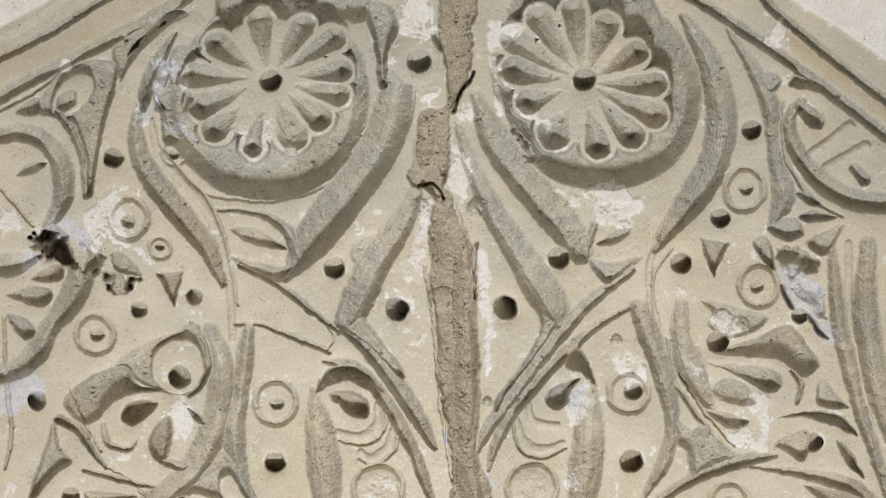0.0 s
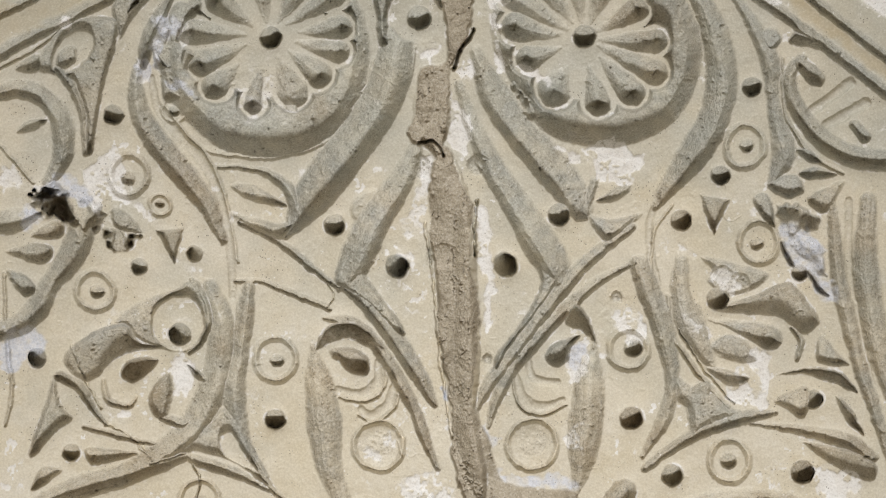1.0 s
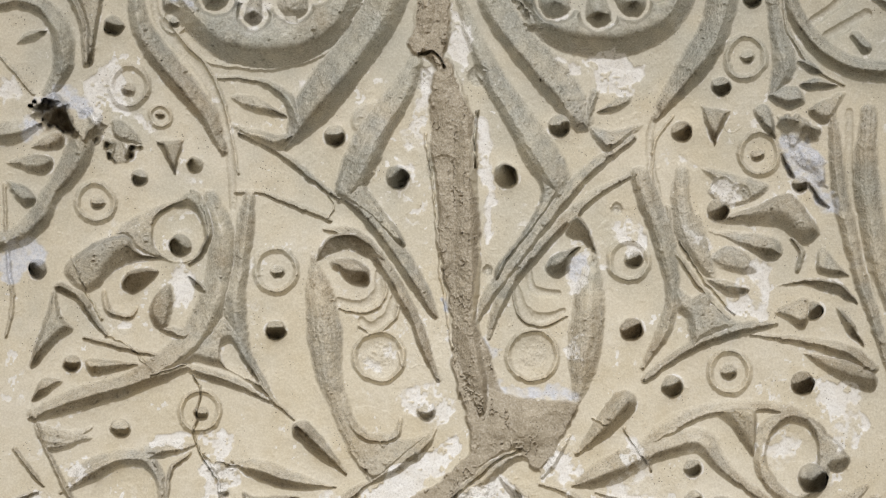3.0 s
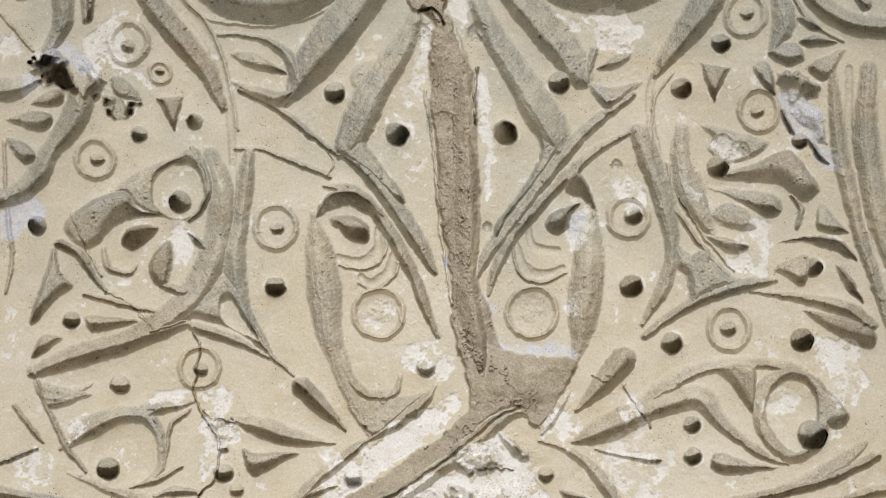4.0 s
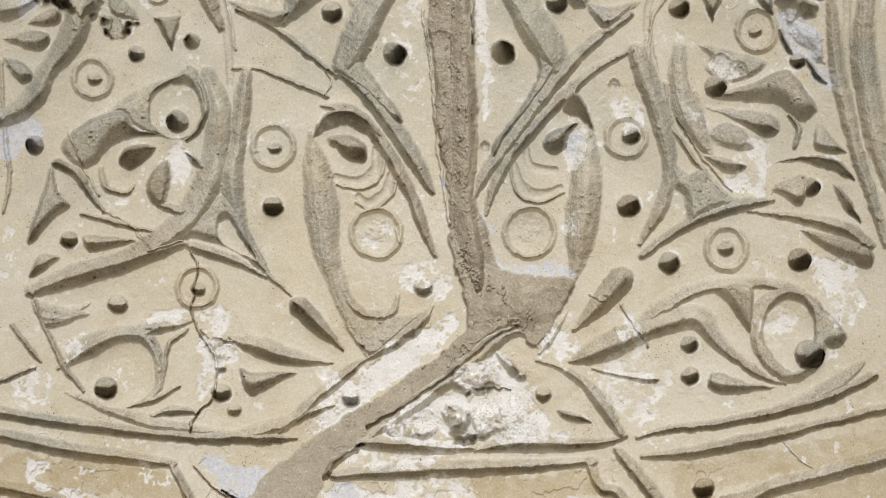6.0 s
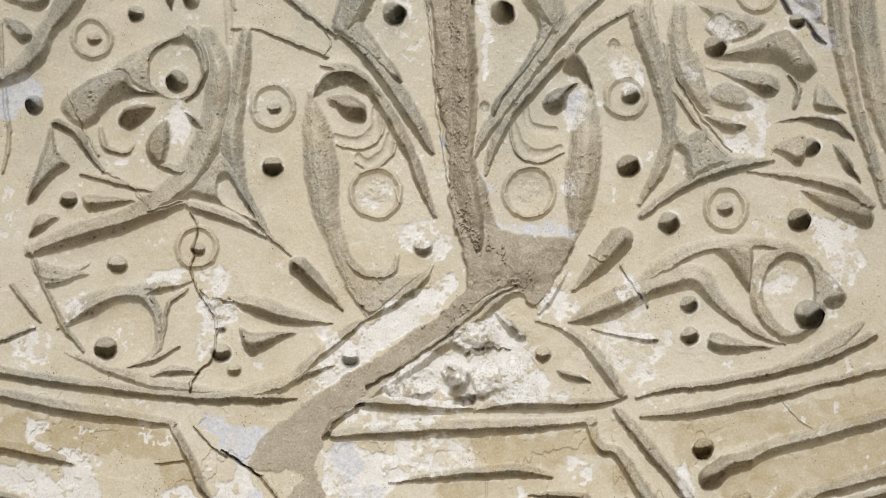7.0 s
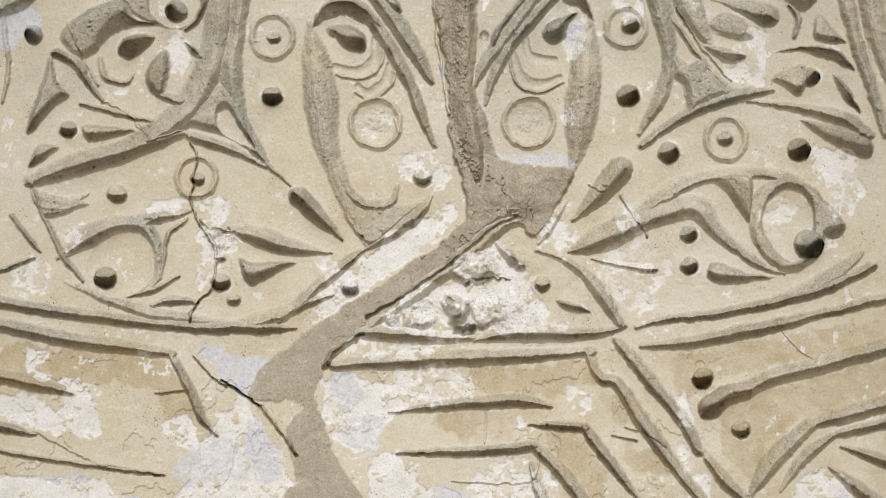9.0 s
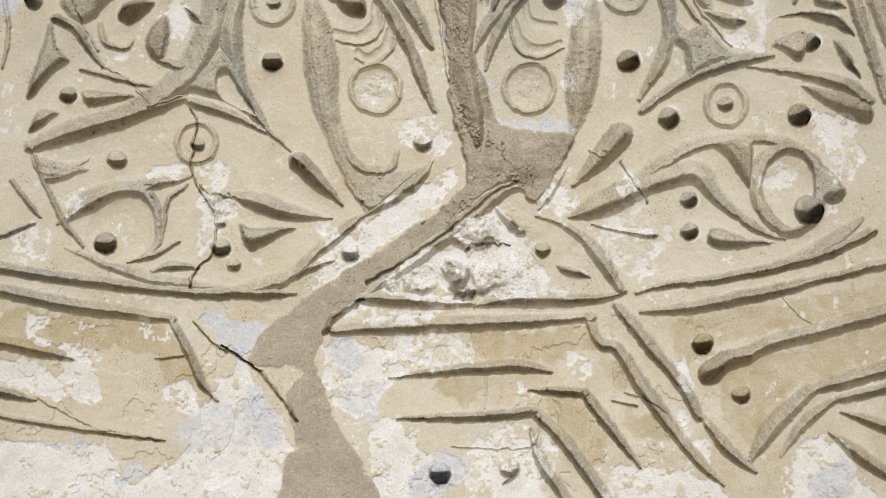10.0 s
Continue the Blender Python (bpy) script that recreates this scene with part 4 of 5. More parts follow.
smear_low("white", [(45, 565), (78, 562), (74, 592), (48, 590)], 1.0, 0.4)
patch("white", [(-80, -80), (110, -80), (70, 0), (0, 42), (-80, 80)], 1.0, 12, 8)
patch("white", [(1385, -80), (1660, -80), (1660, 180), (1568, 112), (1480, 50), (1400, 2)], 1.0, 12, 6)


smear("white", [(88, 125), (110, 105), (130, 115), (118, 132)], 0.9, 0.3)
smear("white", [(238, 182), (262, 178), (268, 218), (250, 225)], 0.9, 0.5)
smear("white", [(155, 370), (200, 340), (250, 420), (270, 470), (200, 440), (160, 430)], 0.6, 0.6)
smear("blue", [(90, 402), (130, 400), (165, 425), (150, 455), (120, 432)], 0.9, 0.8)
smear("blue", [(272, 140), (292, 150), (285, 190), (320, 240), (295, 235), (270, 190)], 0.8, 0.6)
smear("blue", [(40, 440), (70, 450), (60, 480), (40, 478)], 0.7, 0.5)
smear("white", [(310, 100), (350, 110), (340, 170), (312, 165)], 0.5, 0.7)
smear("white", [(870, 150), (870, 60), (905, 20), (925, 60), (885, 110), (900, 200), (885, 205)], 0.85, 0.4)
smear("white", [(735, 165), (770, 155), (785, 180), (755, 190)], 0.8, 0.5)
smear("white", [(800, 190), (835, 180), (842, 210), (812, 215)], 0.9, 0.6)
smear("white", [(785, 235), (815, 250), (840, 330), (820, 400), (800, 340), (785, 320)], 0.7, 0.6)
smear("white", [(735, 355), (765, 350), (775, 380), (752, 480), (715, 520), (705, 470), (735, 420)], 0.55, 0.7)
smear("white", [(840, 440), (870, 470), (880, 600), (862, 700), (838, 790), (850, 700), (850, 560), (835, 490)], 0.75, 0.5)
smear("white", [(700, 510), (735, 505), (750, 540), (720, 545)], 0.7, 0.4)
smear("white", [(1040, 340), (1110, 325), (1135, 360), (1110, 410), (1060, 400)], 0.8, 0.9)
smear("white", [(985, 330), (1040, 345), (1050, 370), (1000, 360)], 0.5, 0.8)
smear("blue", [(0, 662), (60, 655), (78, 690), (50, 720), (0, 735)], 0.8, 0.4)
smear("white", [(310, 690), (345, 700), (350, 760), (320, 790), (300, 730)], 0.6, 0.7)
smear("white", [(180, 770), (240, 800), (230, 830), (170, 820)], 0.4, 0.6)
smear("white", [(300, 530), (350, 540), (370, 570), (330, 565)], 0.5, 0.5)
smear("blue", [(1375, 470), (1440, 480), (1470, 560), (1490, 620), (1440, 590), (1390, 530)], 0.7, 1.0)
smear("white", [(1180, 495), (1220, 510), (1260, 545), (1200, 520)], 0.6, 0.6)
smear("white", [(1240, 540), (1300, 560), (1300, 600), (1250, 580)], 0.5, 0.8)
smear("white", [(1190, 615), (1260, 650), (1250, 700), (1210, 660)], 0.5, 0.8)
smear("white", [(1280, 750), (1350, 690), (1370, 760), (1350, 800), (1300, 800)], 0.6, 0.7)
smear("white", [(1360, 60), (1395, 40), (1400, 90), (1370, 100)], 0.8, 0.5)
smear("white", [(1080, 630), (1120, 615), (1150, 650), (1145, 715), (1085, 660)], 0.5, 1.0)
smear("white", [(775, 740), (800, 780), (800, 850), (780, 820)], 0.8, 0.7)
smear("blue", [(855, 835), (878, 850), (880, 880), (862, 870)], 0.9, 0.8)
smear("blue", [(776, 748), (795, 745), (796, 790), (780, 785)], 0.9, 0.8)
smear("white", [(1005, 690), (1045, 700), (1035, 740), (1005, 760)], 0.5, 0.9)
smear("white", [(1000, 835), (1035, 830), (1040, 880), (1005, 880)], 0.5, 1.0)
smear("white", [(400, 215), (470, 190), (540, 240), (520, 300), (440, 300), (390, 260)], 0.3, 1.3)
smear("white", [(640, 850), (690, 840), (705, 880), (680, 900), (645, 890)], 0.35, 0.8)
smear("white", [(700, 30), (740, -40), (775, -40), (770, 60), (720, 70)], 0.7, 0.6)
smear("white", [(480, -20), (520, -10), (545, 10), (510, 40)], 0.6, 0.6)


smear_low("white", [(595, 500), (670, 450), (760, 380), (815, 330), (800, 290), (760, 312), (660, 378), (590, 430), (540, 510)], 0.75, 1.0)
smear_low("white", [(560, 400), (610, 420), (640, 480), (590, 500)], 0.5, 0.4)
smear_low("blue", [(875, 205), (1015, 215), (1018, 245), (940, 235), (880, 230)], 0.6, 0.4)
smear_low("white", [(340, 290), (400, 280), (410, 330), (350, 335)], 0.7, 0.3)
smear_low("white", [(250, 305), (330, 290), (320, 320), (260, 330)], 0.6, 0.4)
smear_low("white", [(690, 215), (760, 200), (800, 240), (780, 290), (700, 250)], 0.6, 0.8)
smear_low("white", [(660, 480), (780, 440), (800, 400), (900, 370), (960, 480), (1000, 530), (840, 545), (700, 540)], 0.75, 1.2)
smear_low("white", [(950, 330), (1000, 300), (1020, 340), (1000, 400), (960, 380)], 0.7, 0.6)
smear_low("white", [(1110, 290), (1160, 360), (1190, 430), (1140, 500), (1060, 440), (1080, 370)], 0.4, 0.8)
smear_low("white", [(1460, 190), (1530, 220), (1530, 300), (1500, 340), (1440, 230)], 0.6, 0.4)
smear_low("white", [(20, 410), (80, 400), (80, 470), (20, 460)], 0.6, 0.5)
smear_low("white", [(90, 330), (150, 340), (120, 390)], 0.6, 0.4)
smear_low("white", [(350, 350), (410, 350), (420, 380), (380, 420), (350, 470)], 0.6, 1.2)
smear_low("white", [(1330, 310), (1400, 290), (1410, 330), (1370, 360)], 0.4, 0.5)
smear_low("blue", [(320, 740), (400, 720), (440, 790), (360, 810), (290, 800)], 0.45, 0.2)
smear_low("blue", [(600, 690), (680, 680), (660, 760), (620, 750)], 0.4, 0.2)
smear_low("white", [(690, 590), (820, 590), (840, 650), (720, 660)], 0.5, 0.4)
smear_low("white", [(60, 560), (90, 570), (85, 590), (55, 585)], 0.8, 0.3)
smear_low("white", [(240, 565), (270, 575), (250, 590)], 0.5, 0.2)
smear_low("white", [(840, 780), (960, 760), (1000, 830), (940, 960), (820, 960)], 0.5, 0.5)
smear_low("ochre", [(-60, 545), (120, 560), (290, 580), (310, 650), (200, 625), (100, 640), (-60, 600)], 0.75, 0.2)
smear_low("ochre", [(270, 600), (340, 640), (345, 690), (280, 690)], 0.75, 0.2)
smear_low("ochre", [(840, 590), (1040, 580), (1060, 630), (950, 650), (860, 645)], 0.75, 0.15)
smear_low("ochre", [(780, 670), (850, 665), (855, 720), (780, 715)], 0.6, 0.2)
smear_low("ochre", [(955, 708), (1035, 712), (1085, 790), (1070, 830), (1030, 820)], 0.75, 0.15)
smear_low("ochre", [(1060, 640), (1100, 630), (1130, 690), (1080, 700)], 0.6, 0.1)
smear_low("ochre", [(1100, 730), (1170, 740), (1190, 790), (1110, 780)], 0.6, 0.1)
smear_low("ochre", [(1190, 570), (1320, 545), (1568, 500), (1640, 500), (1640, 545), (1400, 590), (1290, 620), (1240, 650), (1200, 640)], 0.6, 0.15)
smear_low("ochre", [(1300, 650), (1440, 610), (1640, 570), (1640, 640), (1440, 690), (1390, 740), (1340, 810), (1290, 740)], 0.65, 0.15)
smear_low("white", [(-60, 640), (40, 640), (130, 670), (150, 720), (60, 710), (-60, 660)], 1.0, 0.5)
smear_low("white", [(50, 600), (110, 605), (190, 630), (170, 650), (110, 640)], 0.9, 0.5)
smear_low("white", [(160, 595), (210, 600), (200, 608), (170, 606)], 0.9, 0.2)
smear_low("white", [(-60, 800), (60, 790), (180, 790), (220, 850), (280, 830), (330, 800), (420, 800), (500, 830), (495, 960), (-60, 960)], 1.0, 0.5)
smear_low("white", [(270, 690), (340, 690), (350, 740), (300, 740)], 0.9, 0.4)
smear_low("white", [(330, 760), (420, 640), (450, 680), (500, 760), (500, 830), (380, 840)], 0.6, 0.6)
smear_low("blue", [(360, 555), (470, 585), (435, 640), (395, 622)], 0.95, 0.3)
smear_low("blue", [(425, 700), (460, 690), (495, 780), (450, 800)], 0.8, 0.3)
smear_low("blue", [(70, 790), (140, 780), (140, 805), (90, 800)], 0.8, 0.3)
smear_low("blue", [(200, 850), (240, 820), (260, 850), (210, 880)], 0.7, 0.3)
smear_low("white", [(560, 640), (600, 600), (680, 610), (720, 640), (640, 760), (600, 730), (575, 690)], 0.8, 0.8)
smear_low("blue", [(585, 600), (620, 600), (645, 660), (600, 680)], 0.7, 0.3)
smear_low("white", [(650, 760), (720, 750), (760, 830), (750, 960), (690, 960), (650, 850)], 0.8, 0.5)
smear_low("blue", [(720, 850), (780, 800), (830, 830), (800, 880), (720, 890)], 0.7, 0.3)
smear_low("white", [(720, 635), (760, 630), (770, 655), (735, 660)], 0.9, 0.4)
smear_low("white", [(600, 540), (800, 545), (840, 560), (650, 590)], 0.5, 0.7)
smear_low("white", [(850, 820), (940, 790), (960, 860), (900, 900), (850, 870)], 0.8, 0.6)
smear_low("white", [(1000, 620), (1050, 620), (1060, 680), (1010, 660)], 0.6, 0.4)
smear_low("white", [(1430, 780), (1500, 790), (1540, 840), (1560, 960), (1400, 960), (1400, 830)], 0.8, 0.6)
smear_low("blue", [(1440, 840), (1510, 820), (1530, 880), (1450, 890)], 0.8, 0.3)
smear_low("white", [(1090, 830), (1280, 860), (1300, 960), (1080, 960)], 0.6, 0.5)
smear_low("white", [(1190, 640), (1230, 650), (1240, 700), (1210, 700)], 0.6, 0.5)
smear_low("white", [(1190, 700), (1250, 760), (1260, 830), (1200, 740)], 0.6, 0.5)
smear_low("white", [(100, 640), (180, 660), (170, 720), (120, 720)], 0.6, 0.6)
patch("ochre", [(-60, 60), (60, 75), (200, 0), (330, -20), (160, 80), (0, 160), (-60, 190)], 0.4, 12, 10)
patch("ochre", [(1380, 40), (1460, 100), (1568, 185), (1640, 240), (1640, 280), (1568, 225), (1480, 160), (1395, 90)], 0.6, 10, 8)

for points, height in (([(-80, 112), (-10, 76), (60, 40), (170, -40), (200, -90), (-90, -90)], 9), ([(1350, -90), (1400, -14), (1480, 44), (1568, 104), (1660, 165), (1660, -90)], 9)):
    p = np.array(points, float)
    sl = window(p, 30)
    d = nearest(np.vstack([p, p[:1]]), sl)[0] * np.where(inside_of(p, U[sl], V[sl]), 1, -1)
    RAISED[sl] += height * np.clip(d / 14 + 0.5, 0, 1)
groove("arch_line", [(-60, 228, 4), (0, 196, 4), (68, 158, 4), (127, 110, 4), (218, 60, 4), (320, -5, 4)], 5, cut=0.3)

MASKS["white"] *= 1 - 0.92 * SEAM
MASKS["blue"] *= 1 - 0.92 * SEAM

# ---- finish the relief ----


def blur(a, n):
    """A soft blur over about n points."""
    for axis in (0, 1, 0, 1):
        p = np.pad(a, [(n + 1, n) if k == axis else (0, 0) for k in (0, 1)], mode="edge").cumsum(axis)
        hi, lo = [slice(None)] * 2, [slice(None)] * 2
        hi[axis], lo[axis] = slice(2 * n + 1, None), slice(None, -2 * n - 1)
        a = (p[tuple(hi)] - p[tuple(lo)]) / (2 * n + 1)
    return a


CARVED = 2.1 * (0.90 * CARVED + 0.08 * blur(CARVED, 4)) + 0.5 * blur(CARVED, 11)
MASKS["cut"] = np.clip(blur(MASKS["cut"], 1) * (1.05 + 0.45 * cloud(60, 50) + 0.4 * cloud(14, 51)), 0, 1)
MASKS["dust"] = np.clip((760 - V0) / 900 + 0.45 * cloud(120, 60) + 0.25 * cloud(30, 61), 0, 1)
wash = np.clip(cloud(130, 75) + 0.6 * cloud(40, 76) + 0.35 * cloud(13, 77), 0, 1)
MASKS["ochre"] = np.clip(np.maximum(MASKS["ochre"], 0.42 * wash * np.clip((V0 - 640) / 450, 0.0, 1)) * (1 + 0.35 * cloud(18, 78)), 0, 1)
scuff = np.clip((cloud(11, 79) + 0.5 * cloud(4, 80) - 0.42) / 0.12, 0, 1) * np.clip(cloud(60, 83) * 2.2, 0, 1)
MASKS["white"] = np.maximum(MASKS["white"], 0.5 * scuff * (1 - SEAM) * (1 - 0.7 * MASKS["cut"]))
MASKS["blue"] = np.clip(MASKS["blue"] * (1.1 + 0.7 * cloud(10, 62)), 0, 1)
worn = np.clip(MASKS["cut"] + MASKS["mortar"] * np.clip((1000 - V0) / 300, 0.2, 0.75) + 0.35 * np.clip(ROUGHEN, 0, 1), 0, 1)
fine = 0.5 * cloud(3.5, 31) + 0.9 * cloud(8, 32) + 1.6 * cloud(26, 33) + 6.0 * cloud(80, 34) + 9.0 * cloud(190, 74)
rough_lumps = 5.0 * cloud(44, 91) * np.clip(ROUGHEN - 0.6, 0, 1) + 2.0 * cloud(11, 35) + 1.6 * np.abs(cloud(5, 36)) + 3.0 * cloud(28, 37)
pits = np.clip(cloud(5, 38) * cloud(15, 39) - 0.30, 0, 1) * 30
hair = np.clip(1 - np.abs(cloud(26, 42) + 0.25 * cloud(8, 43)) / 0.045, 0, 1) * np.clip(cloud(55, 44) * 3 - 0.4, 0, 1)
flakes = np.clip(1 - np.abs(cloud(12, 45) + 0.3 * cloud(5, 46)) / 0.09, 0, 1) * np.clip(cloud(30, 47) * 3 - 0.2, 0, 1)
RELIEF = RAISED - CARVED + fine * 0.30 + ROUGHEN * rough_lumps * 0.65 - pits * (0.07 + 0.42 * worn) * (1 - 0.8 * np.clip(MASKS["white"] + MASKS["blue"], 0, 1))
streaks = np.clip(1 - np.abs(cloud(9, 63, 4.0) + 0.3 * cloud(4, 64)) / 0.12, 0, 1) * np.clip(cloud(22, 65) * 3, 0, 1)
RELIEF -= 1.6 * hair * (0.1 + 0.9 * worn) + 1.5 * flakes * worn + 7.0 * streaks * MASKS["mortar"] * np.clip((1300 - V0) / 200, 0.12, 1)
RELIEF += worn * (0.7 * cloud(5, 40) + 0.9 * cloud(13, 41)) + 1.15 * TOOLED * np.clip(MASKS["cut"] * 1.5, 0, 1)
MASKS["worn"] = np.clip(worn * 1.1 + 0.12 * np.maximum(MASKS["white"], MASKS["blue"]), 0, 1)
# a thin skim coat that has flaked off here and there, with crisp edges
shape = cloud(46, 95) + 0.5 * cloud(17, 96) + 0.28 * cloud(7, 97)
skim = np.clip((shape - 0.12) / 0.05, 0, 1) * np.clip(cloud(150, 98) * 2.5 + 0.35 + 0.5 * np.clip((V0 - 900) / 300, 0, 1), 0, 1) * (1 - SEAM)
RELIEF += (0.5 + 1.8 * np.clip((V0 - 1230) / 60, 0, 1)) * skim * (1 - 0.6 * MASKS["cut"])
MASKS["white"] = np.maximum(MASKS["white"], 0.12 * skim * (0.6 + 0.4 * cloud(12, 99)))
# arrises rubbed pale, and salt bloom
arris = np.clip((RELIEF - blur(RELIEF, 3)) / 4.0 - 0.12, 0, 1) * np.clip(0.5 + cloud(24, 52) + 0.5 * cloud(7, 53), 0, 1)
bloom = np.clip(cloud(70, 54) * 1.6 - 0.3, 0, 1) * np.clip(cloud(9, 55) * 2.5 + cloud(22, 56), 0, 1)
WALL_FACE = np.clip((np.interp(U0, (-70, 0, 82, 180, 181, 1340, 1395, 1480, 1568, 1650), (90, 52, 8, -70, -900, -900, 0, 50, 112, 165)) - V0) / 8, 0, 1)
MASKS["white"] = np.clip(np.maximum(MASKS["white"] * np.clip(1.15 + 0.6 * cloud(5, 57) + 0.9 * cloud(18, 58), 0, 1), np.maximum(0.48 * arris, 0.3 * bloom * (1 - MASKS["mortar"]))), 0, 1)
soft_white = MASKS["white"]
MASKS["white"] = 0.3 * soft_white + 0.7 * np.clip((soft_white * (1 + 0.5 * cloud(24, 71) + 0.25 * cloud(8, 72)) - 0.38) / 0.16, 0, 1)
RELIEF += 2.0 * MASKS["white"] * np.clip(blur(MASKS["white"], 4) * 3 - 0.9, 0, 1) * (1 + 0.3 * cloud(16, 73))
MASKS["white"] = np.maximum(MASKS["white"], WALL_FACE)
RELIEF = RELIEF * (1 - WALL_FACE) + WALL_FACE * (9 + 0.8 * cloud(26, 33))
for _ in range(1):
    q = np.pad(RELIEF, 1, mode="edge")
    RELIEF = 0.8 * RELIEF + 0.05 * (q[:-2, 1:-1] + q[2:, 1:-1] + q[1:-1, :-2] + q[1:-1, 2:])

RELIEF -= CRACKS

# the board stands in the hood of the niche: it leans towards the room and curves in at its sides
ca, sa = math.cos(MID_TILT), math.sin(MID_TILT)
ray_x, ray_y = (U0 - 784.0) / LENS, (441.0 - V0) / LENS
deep_part = ca - ray_y * sa
flat_x, flat_y = REACH * ray_x / deep_part, REACH * (ray_y * ca + sa) / deep_part
bow = 0.16 * flat_x ** 2 + 0.06 * flat_y ** 2
share = 1.0 - (bow + RELIEF * UNIT) / REACH
PX, PY, PZ = flat_x * share, flat_y * share, bow + RELIEF * UNIT
gy, gx = np.gradient(PZ)
sy, sx = np.gradient(PY, axis=0), np.gradient(PX, axis=1)
NORMAL = np.stack([-gx / sx, -gy / sy, np.ones(SHAPE)], -1)
NORMAL /= np.linalg.norm(NORMAL, axis=-1, keepdims=True)

# ---- the things ----
NICHE = pose(0, REACH * math.cos(radians(14)), 1.5 + REACH * math.sin(radians(14)), 90 + 14, 0, 0)


def part(name, verts, faces, mat, parent, label="", normals=None, extra=None):
    me = bpy.data.meshes.new(name)
    me.vertices.add(len(verts))
    me.vertices.foreach_set("co", np.ascontiguousarray(verts, np.float32).ravel())
    me.loops.add(faces.size)
    me.loops.foreach_set("vertex_index", faces.ravel().astype(np.int32))
    me.polygons.add(len(faces))
    me.polygons.foreach_set("loop_start", np.arange(0, faces.size, 4, dtype=np.int32))
    me.polygons.foreach_set("use_smooth", np.full(len(faces), normals is not None))
    me.update(calc_edges=True)
    for key, values in (extra or {}).items():
        a = me.attributes.new(key, "FLOAT", "POINT")
        a.data.foreach_set("value", np.ascontiguousarray(values, np.float32))
    if normals is not None:
        me.normals_split_custom_set_from_vertices(normals.tolist())
    me.materials.append(mat)
    ob = new(name, me)
    ob.parent = parent
    if label:
        tagged(ob, label)
    return ob


def empty(name, m):
    ob = new(name)
    ob.matrix_world = m
    return ob


panel = tagged(empty("carved_stucco_panel", NICHE), "cracked cream stucco panel carved with scrolling leaves and two rosettes", "wall carving")
border = tagged(empty("carved_border", NICHE), "ochre-washed stucco border of knotted bands, worn and whitewashed below", "wall carving")

arch = tagged(empty("arch_moulding", NICHE), "stepped plaster arch moulding with faded ochre bands round the panel", "moulding")
wall_skin = tagged(empty("wall_plaster", NICHE), "smooth white plastered wall outside the carved arch", "wall")
wall_skin["kind"] = "structure"


def beyond(points):
    """The cells on the far side (upper side) of a line across the board."""
    x, y = zip(*points)
    return V0[:-1, :-1] < np.interp(U0[:-1, :-1], x, y)


# the face owners are settled for each small square of the board
cell = OWNER[:-1, :-1].copy()
BORDER_LINE = 530.0 + 707.0 + 18.0 * ((U0[:-1, :-1] - 784.0) / 784.0) ** 2 * -1.6
lower = (V0[:-1, :-1] > BORDER_LINE)
n_owner = len(OWNERS)
border_ground = n_owner
OWNERS += [("border_ground", None, ""), ("arch_band", None, "faded ochre plaster band"), ("wall_surface", None, "")]
inner = beyond([(-70, 215), (0, 183), (91, 132), (205, 76), (320, 4), (340, -70), (1170, -70), (1290, 22), (1385, 86), (1470, 152), (1568, 226), (1640, 276)])
outer = beyond([(-70, 90), (0, 52), (82, 8), (180, -70), (1340, -70), (1395, 0), (1480, 50), (1568, 112), (1650, 165)])
names = np.array([o[0].startswith("arch") for o in OWNERS])
cell[inner & ~names[cell]] = n_owner + 1
cell[outer] = n_owner + 2
cell[(cell == 0) & lower] = border_ground
index = np.arange(SHAPE[0] * SHAPE[1]).reshape(SHAPE)
quads = np.stack([index[1:, :-1], index[1:, 1:], index[:-1, 1:], index[:-1, :-1]], -1).reshape(-1, 4)
flat = cell.ravel()
order = np.argsort(flat, kind="stable")
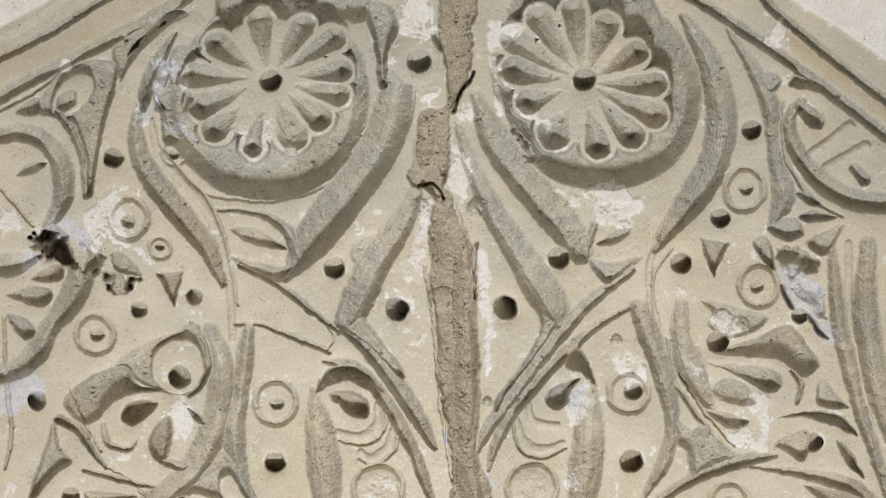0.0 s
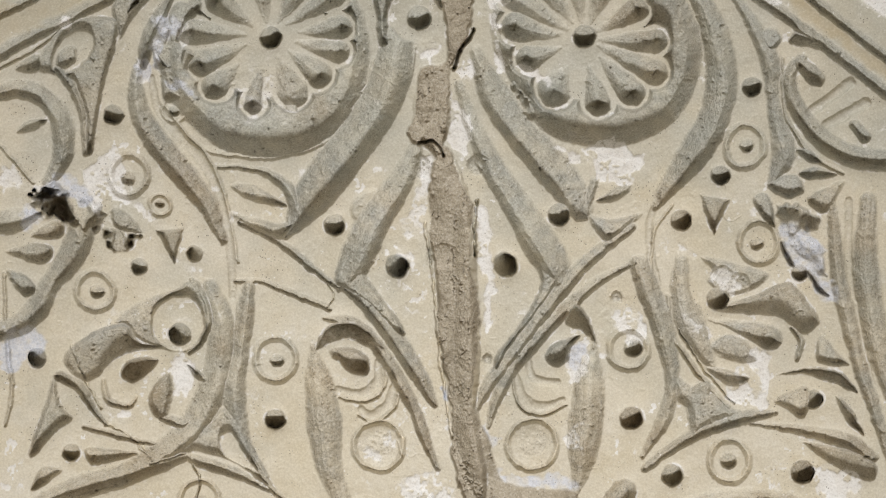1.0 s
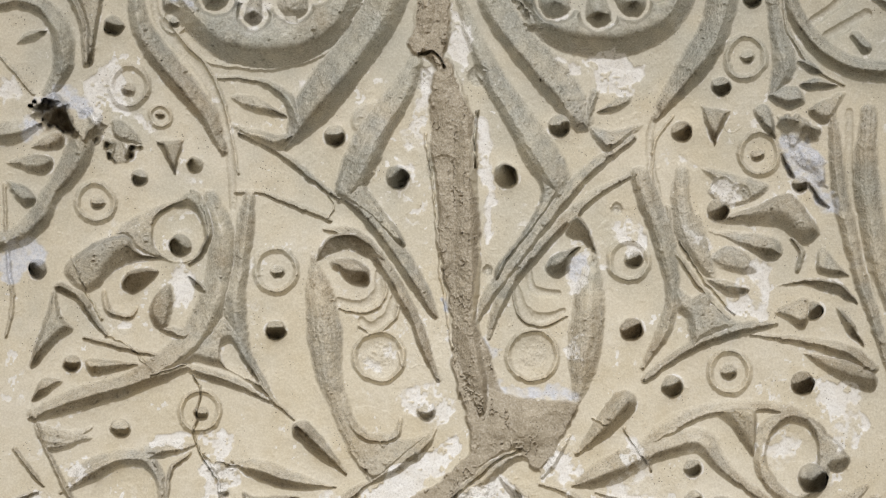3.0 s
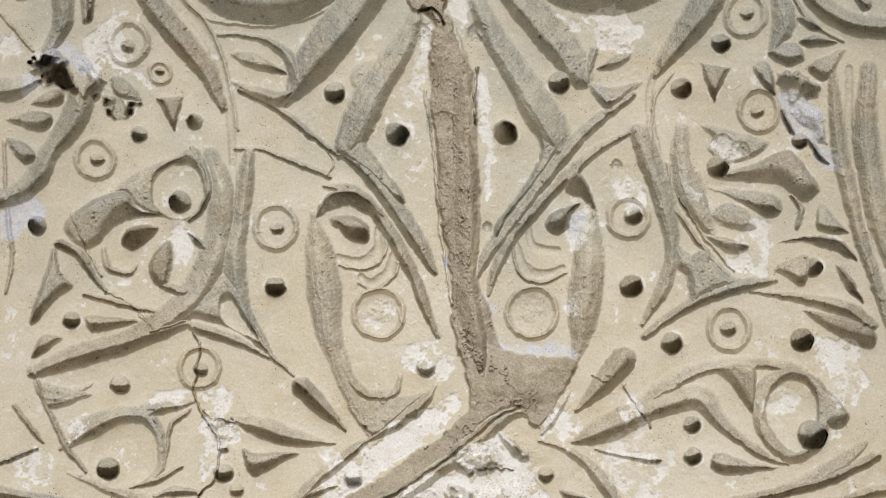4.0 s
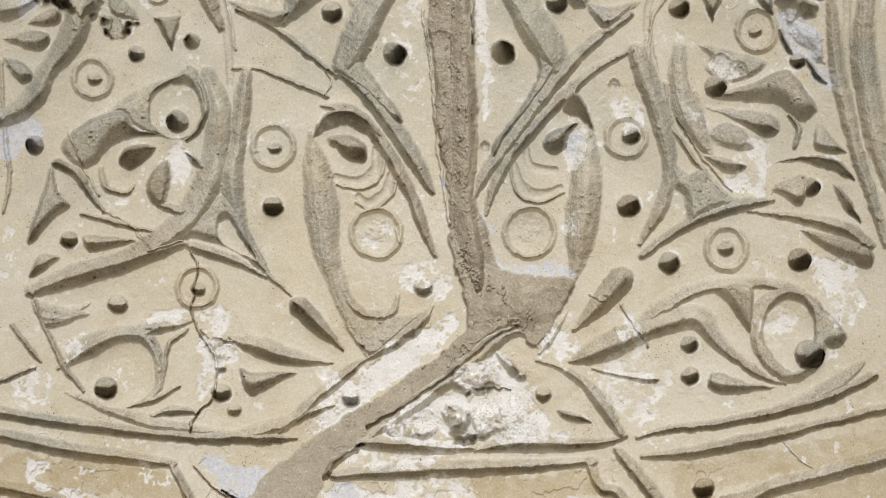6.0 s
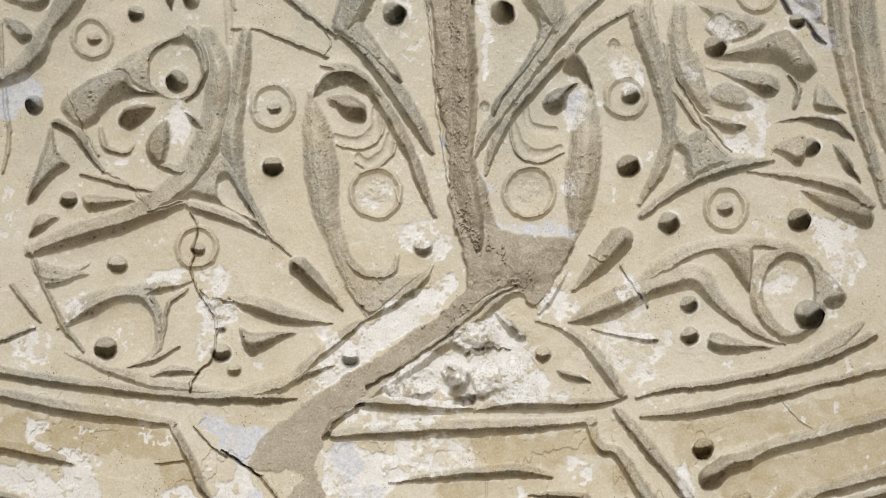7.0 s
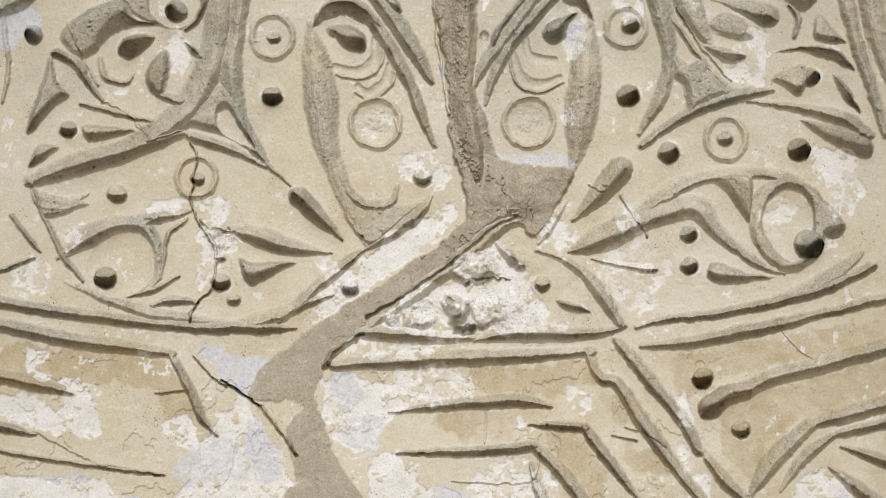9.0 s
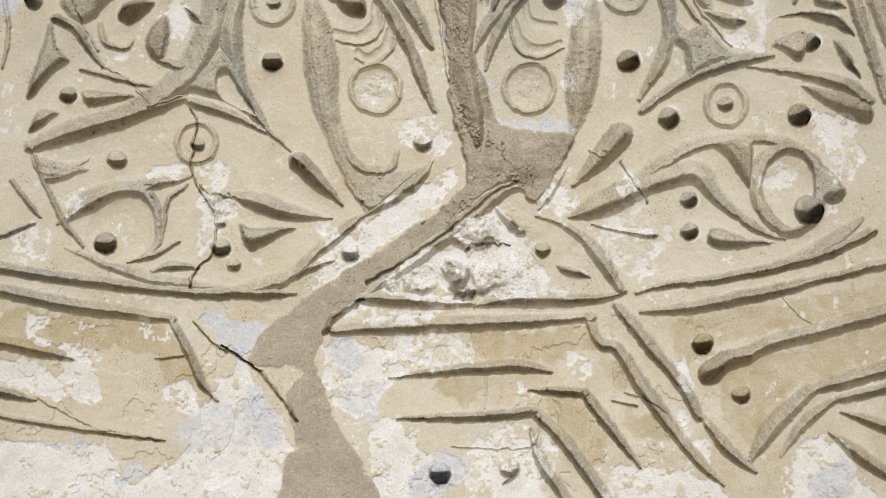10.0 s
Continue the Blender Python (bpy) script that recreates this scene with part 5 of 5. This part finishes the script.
starts = np.searchsorted(flat[order], np.arange(len(OWNERS) + 1))
POINTS = np.stack([PX, PY, PZ], -1).reshape(-1, 3)
NORMALS = NORMAL.reshape(-1, 3)
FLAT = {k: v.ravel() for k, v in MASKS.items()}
made = {}
for k, (name, parent, label) in enumerate(OWNERS):
    own_quads = quads[order[starts[k]:starts[k + 1]]]
    if len(own_quads) < 4:
        continue
    used, inverse = np.unique(own_quads, return_inverse=True)
    home = made.get(parent) or {"border": border, "arch": arch, "wall": wall_skin}.get(name.split("_")[0], panel)
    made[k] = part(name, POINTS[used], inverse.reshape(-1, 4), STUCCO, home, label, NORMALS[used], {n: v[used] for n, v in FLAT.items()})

# ---- the room ----


def box(name, lo, hi, mat, m=None, label="", category="wall"):
    x, y, z = zip(lo, hi)
    v = np.array([(a, b, c) for a in x for b in y for c in z], float)
    f = np.array([(0, 1, 3, 2), (4, 6, 7, 5), (0, 4, 5, 1), (2, 3, 7, 6), (0, 2, 6, 4), (1, 5, 7, 3)])
    ob = part(name, v, f, mat, None, label)
    if m:
        ob.matrix_world = m
    return tagged(ob, label, category, kind="structure")


w, h, t = float(flat_x.max()), float(flat_y.max()), float(flat_y.min())
box("wall_niche_left", (-3.2, -2.4, -0.1), (-w + 0.006, 2.6, 0.06), WALL, NICHE, "pale lime-plastered wall beside the carved niche")
box("wall_niche_right", (w - 0.006, -2.4, -0.1), (3.2, 2.6, 0.06), WALL, NICHE, "pale lime-plastered wall beside the carved niche")
box("wall_niche_top", (-w + 0.006, h - 0.004, -0.1), (w - 0.006, 2.6, 0.03), WALL, NICHE, "pale lime-plastered wall above the carved niche")
box("wall_niche_below", (-w + 0.006, -2.4, -0.1), (w - 0.006, t + 0.004, 0.0), WALL, NICHE, "pale lime-plastered wall below the carved niche")
box("wall_back", (-w, t, -0.2), (w, h, -0.12), WALL, NICHE, "rough wall behind the carved panel")
box("floor", (-3.6, -4, -0.1), (3.6, 6, 0), FLOOR, None, "worn stone floor", "floor")
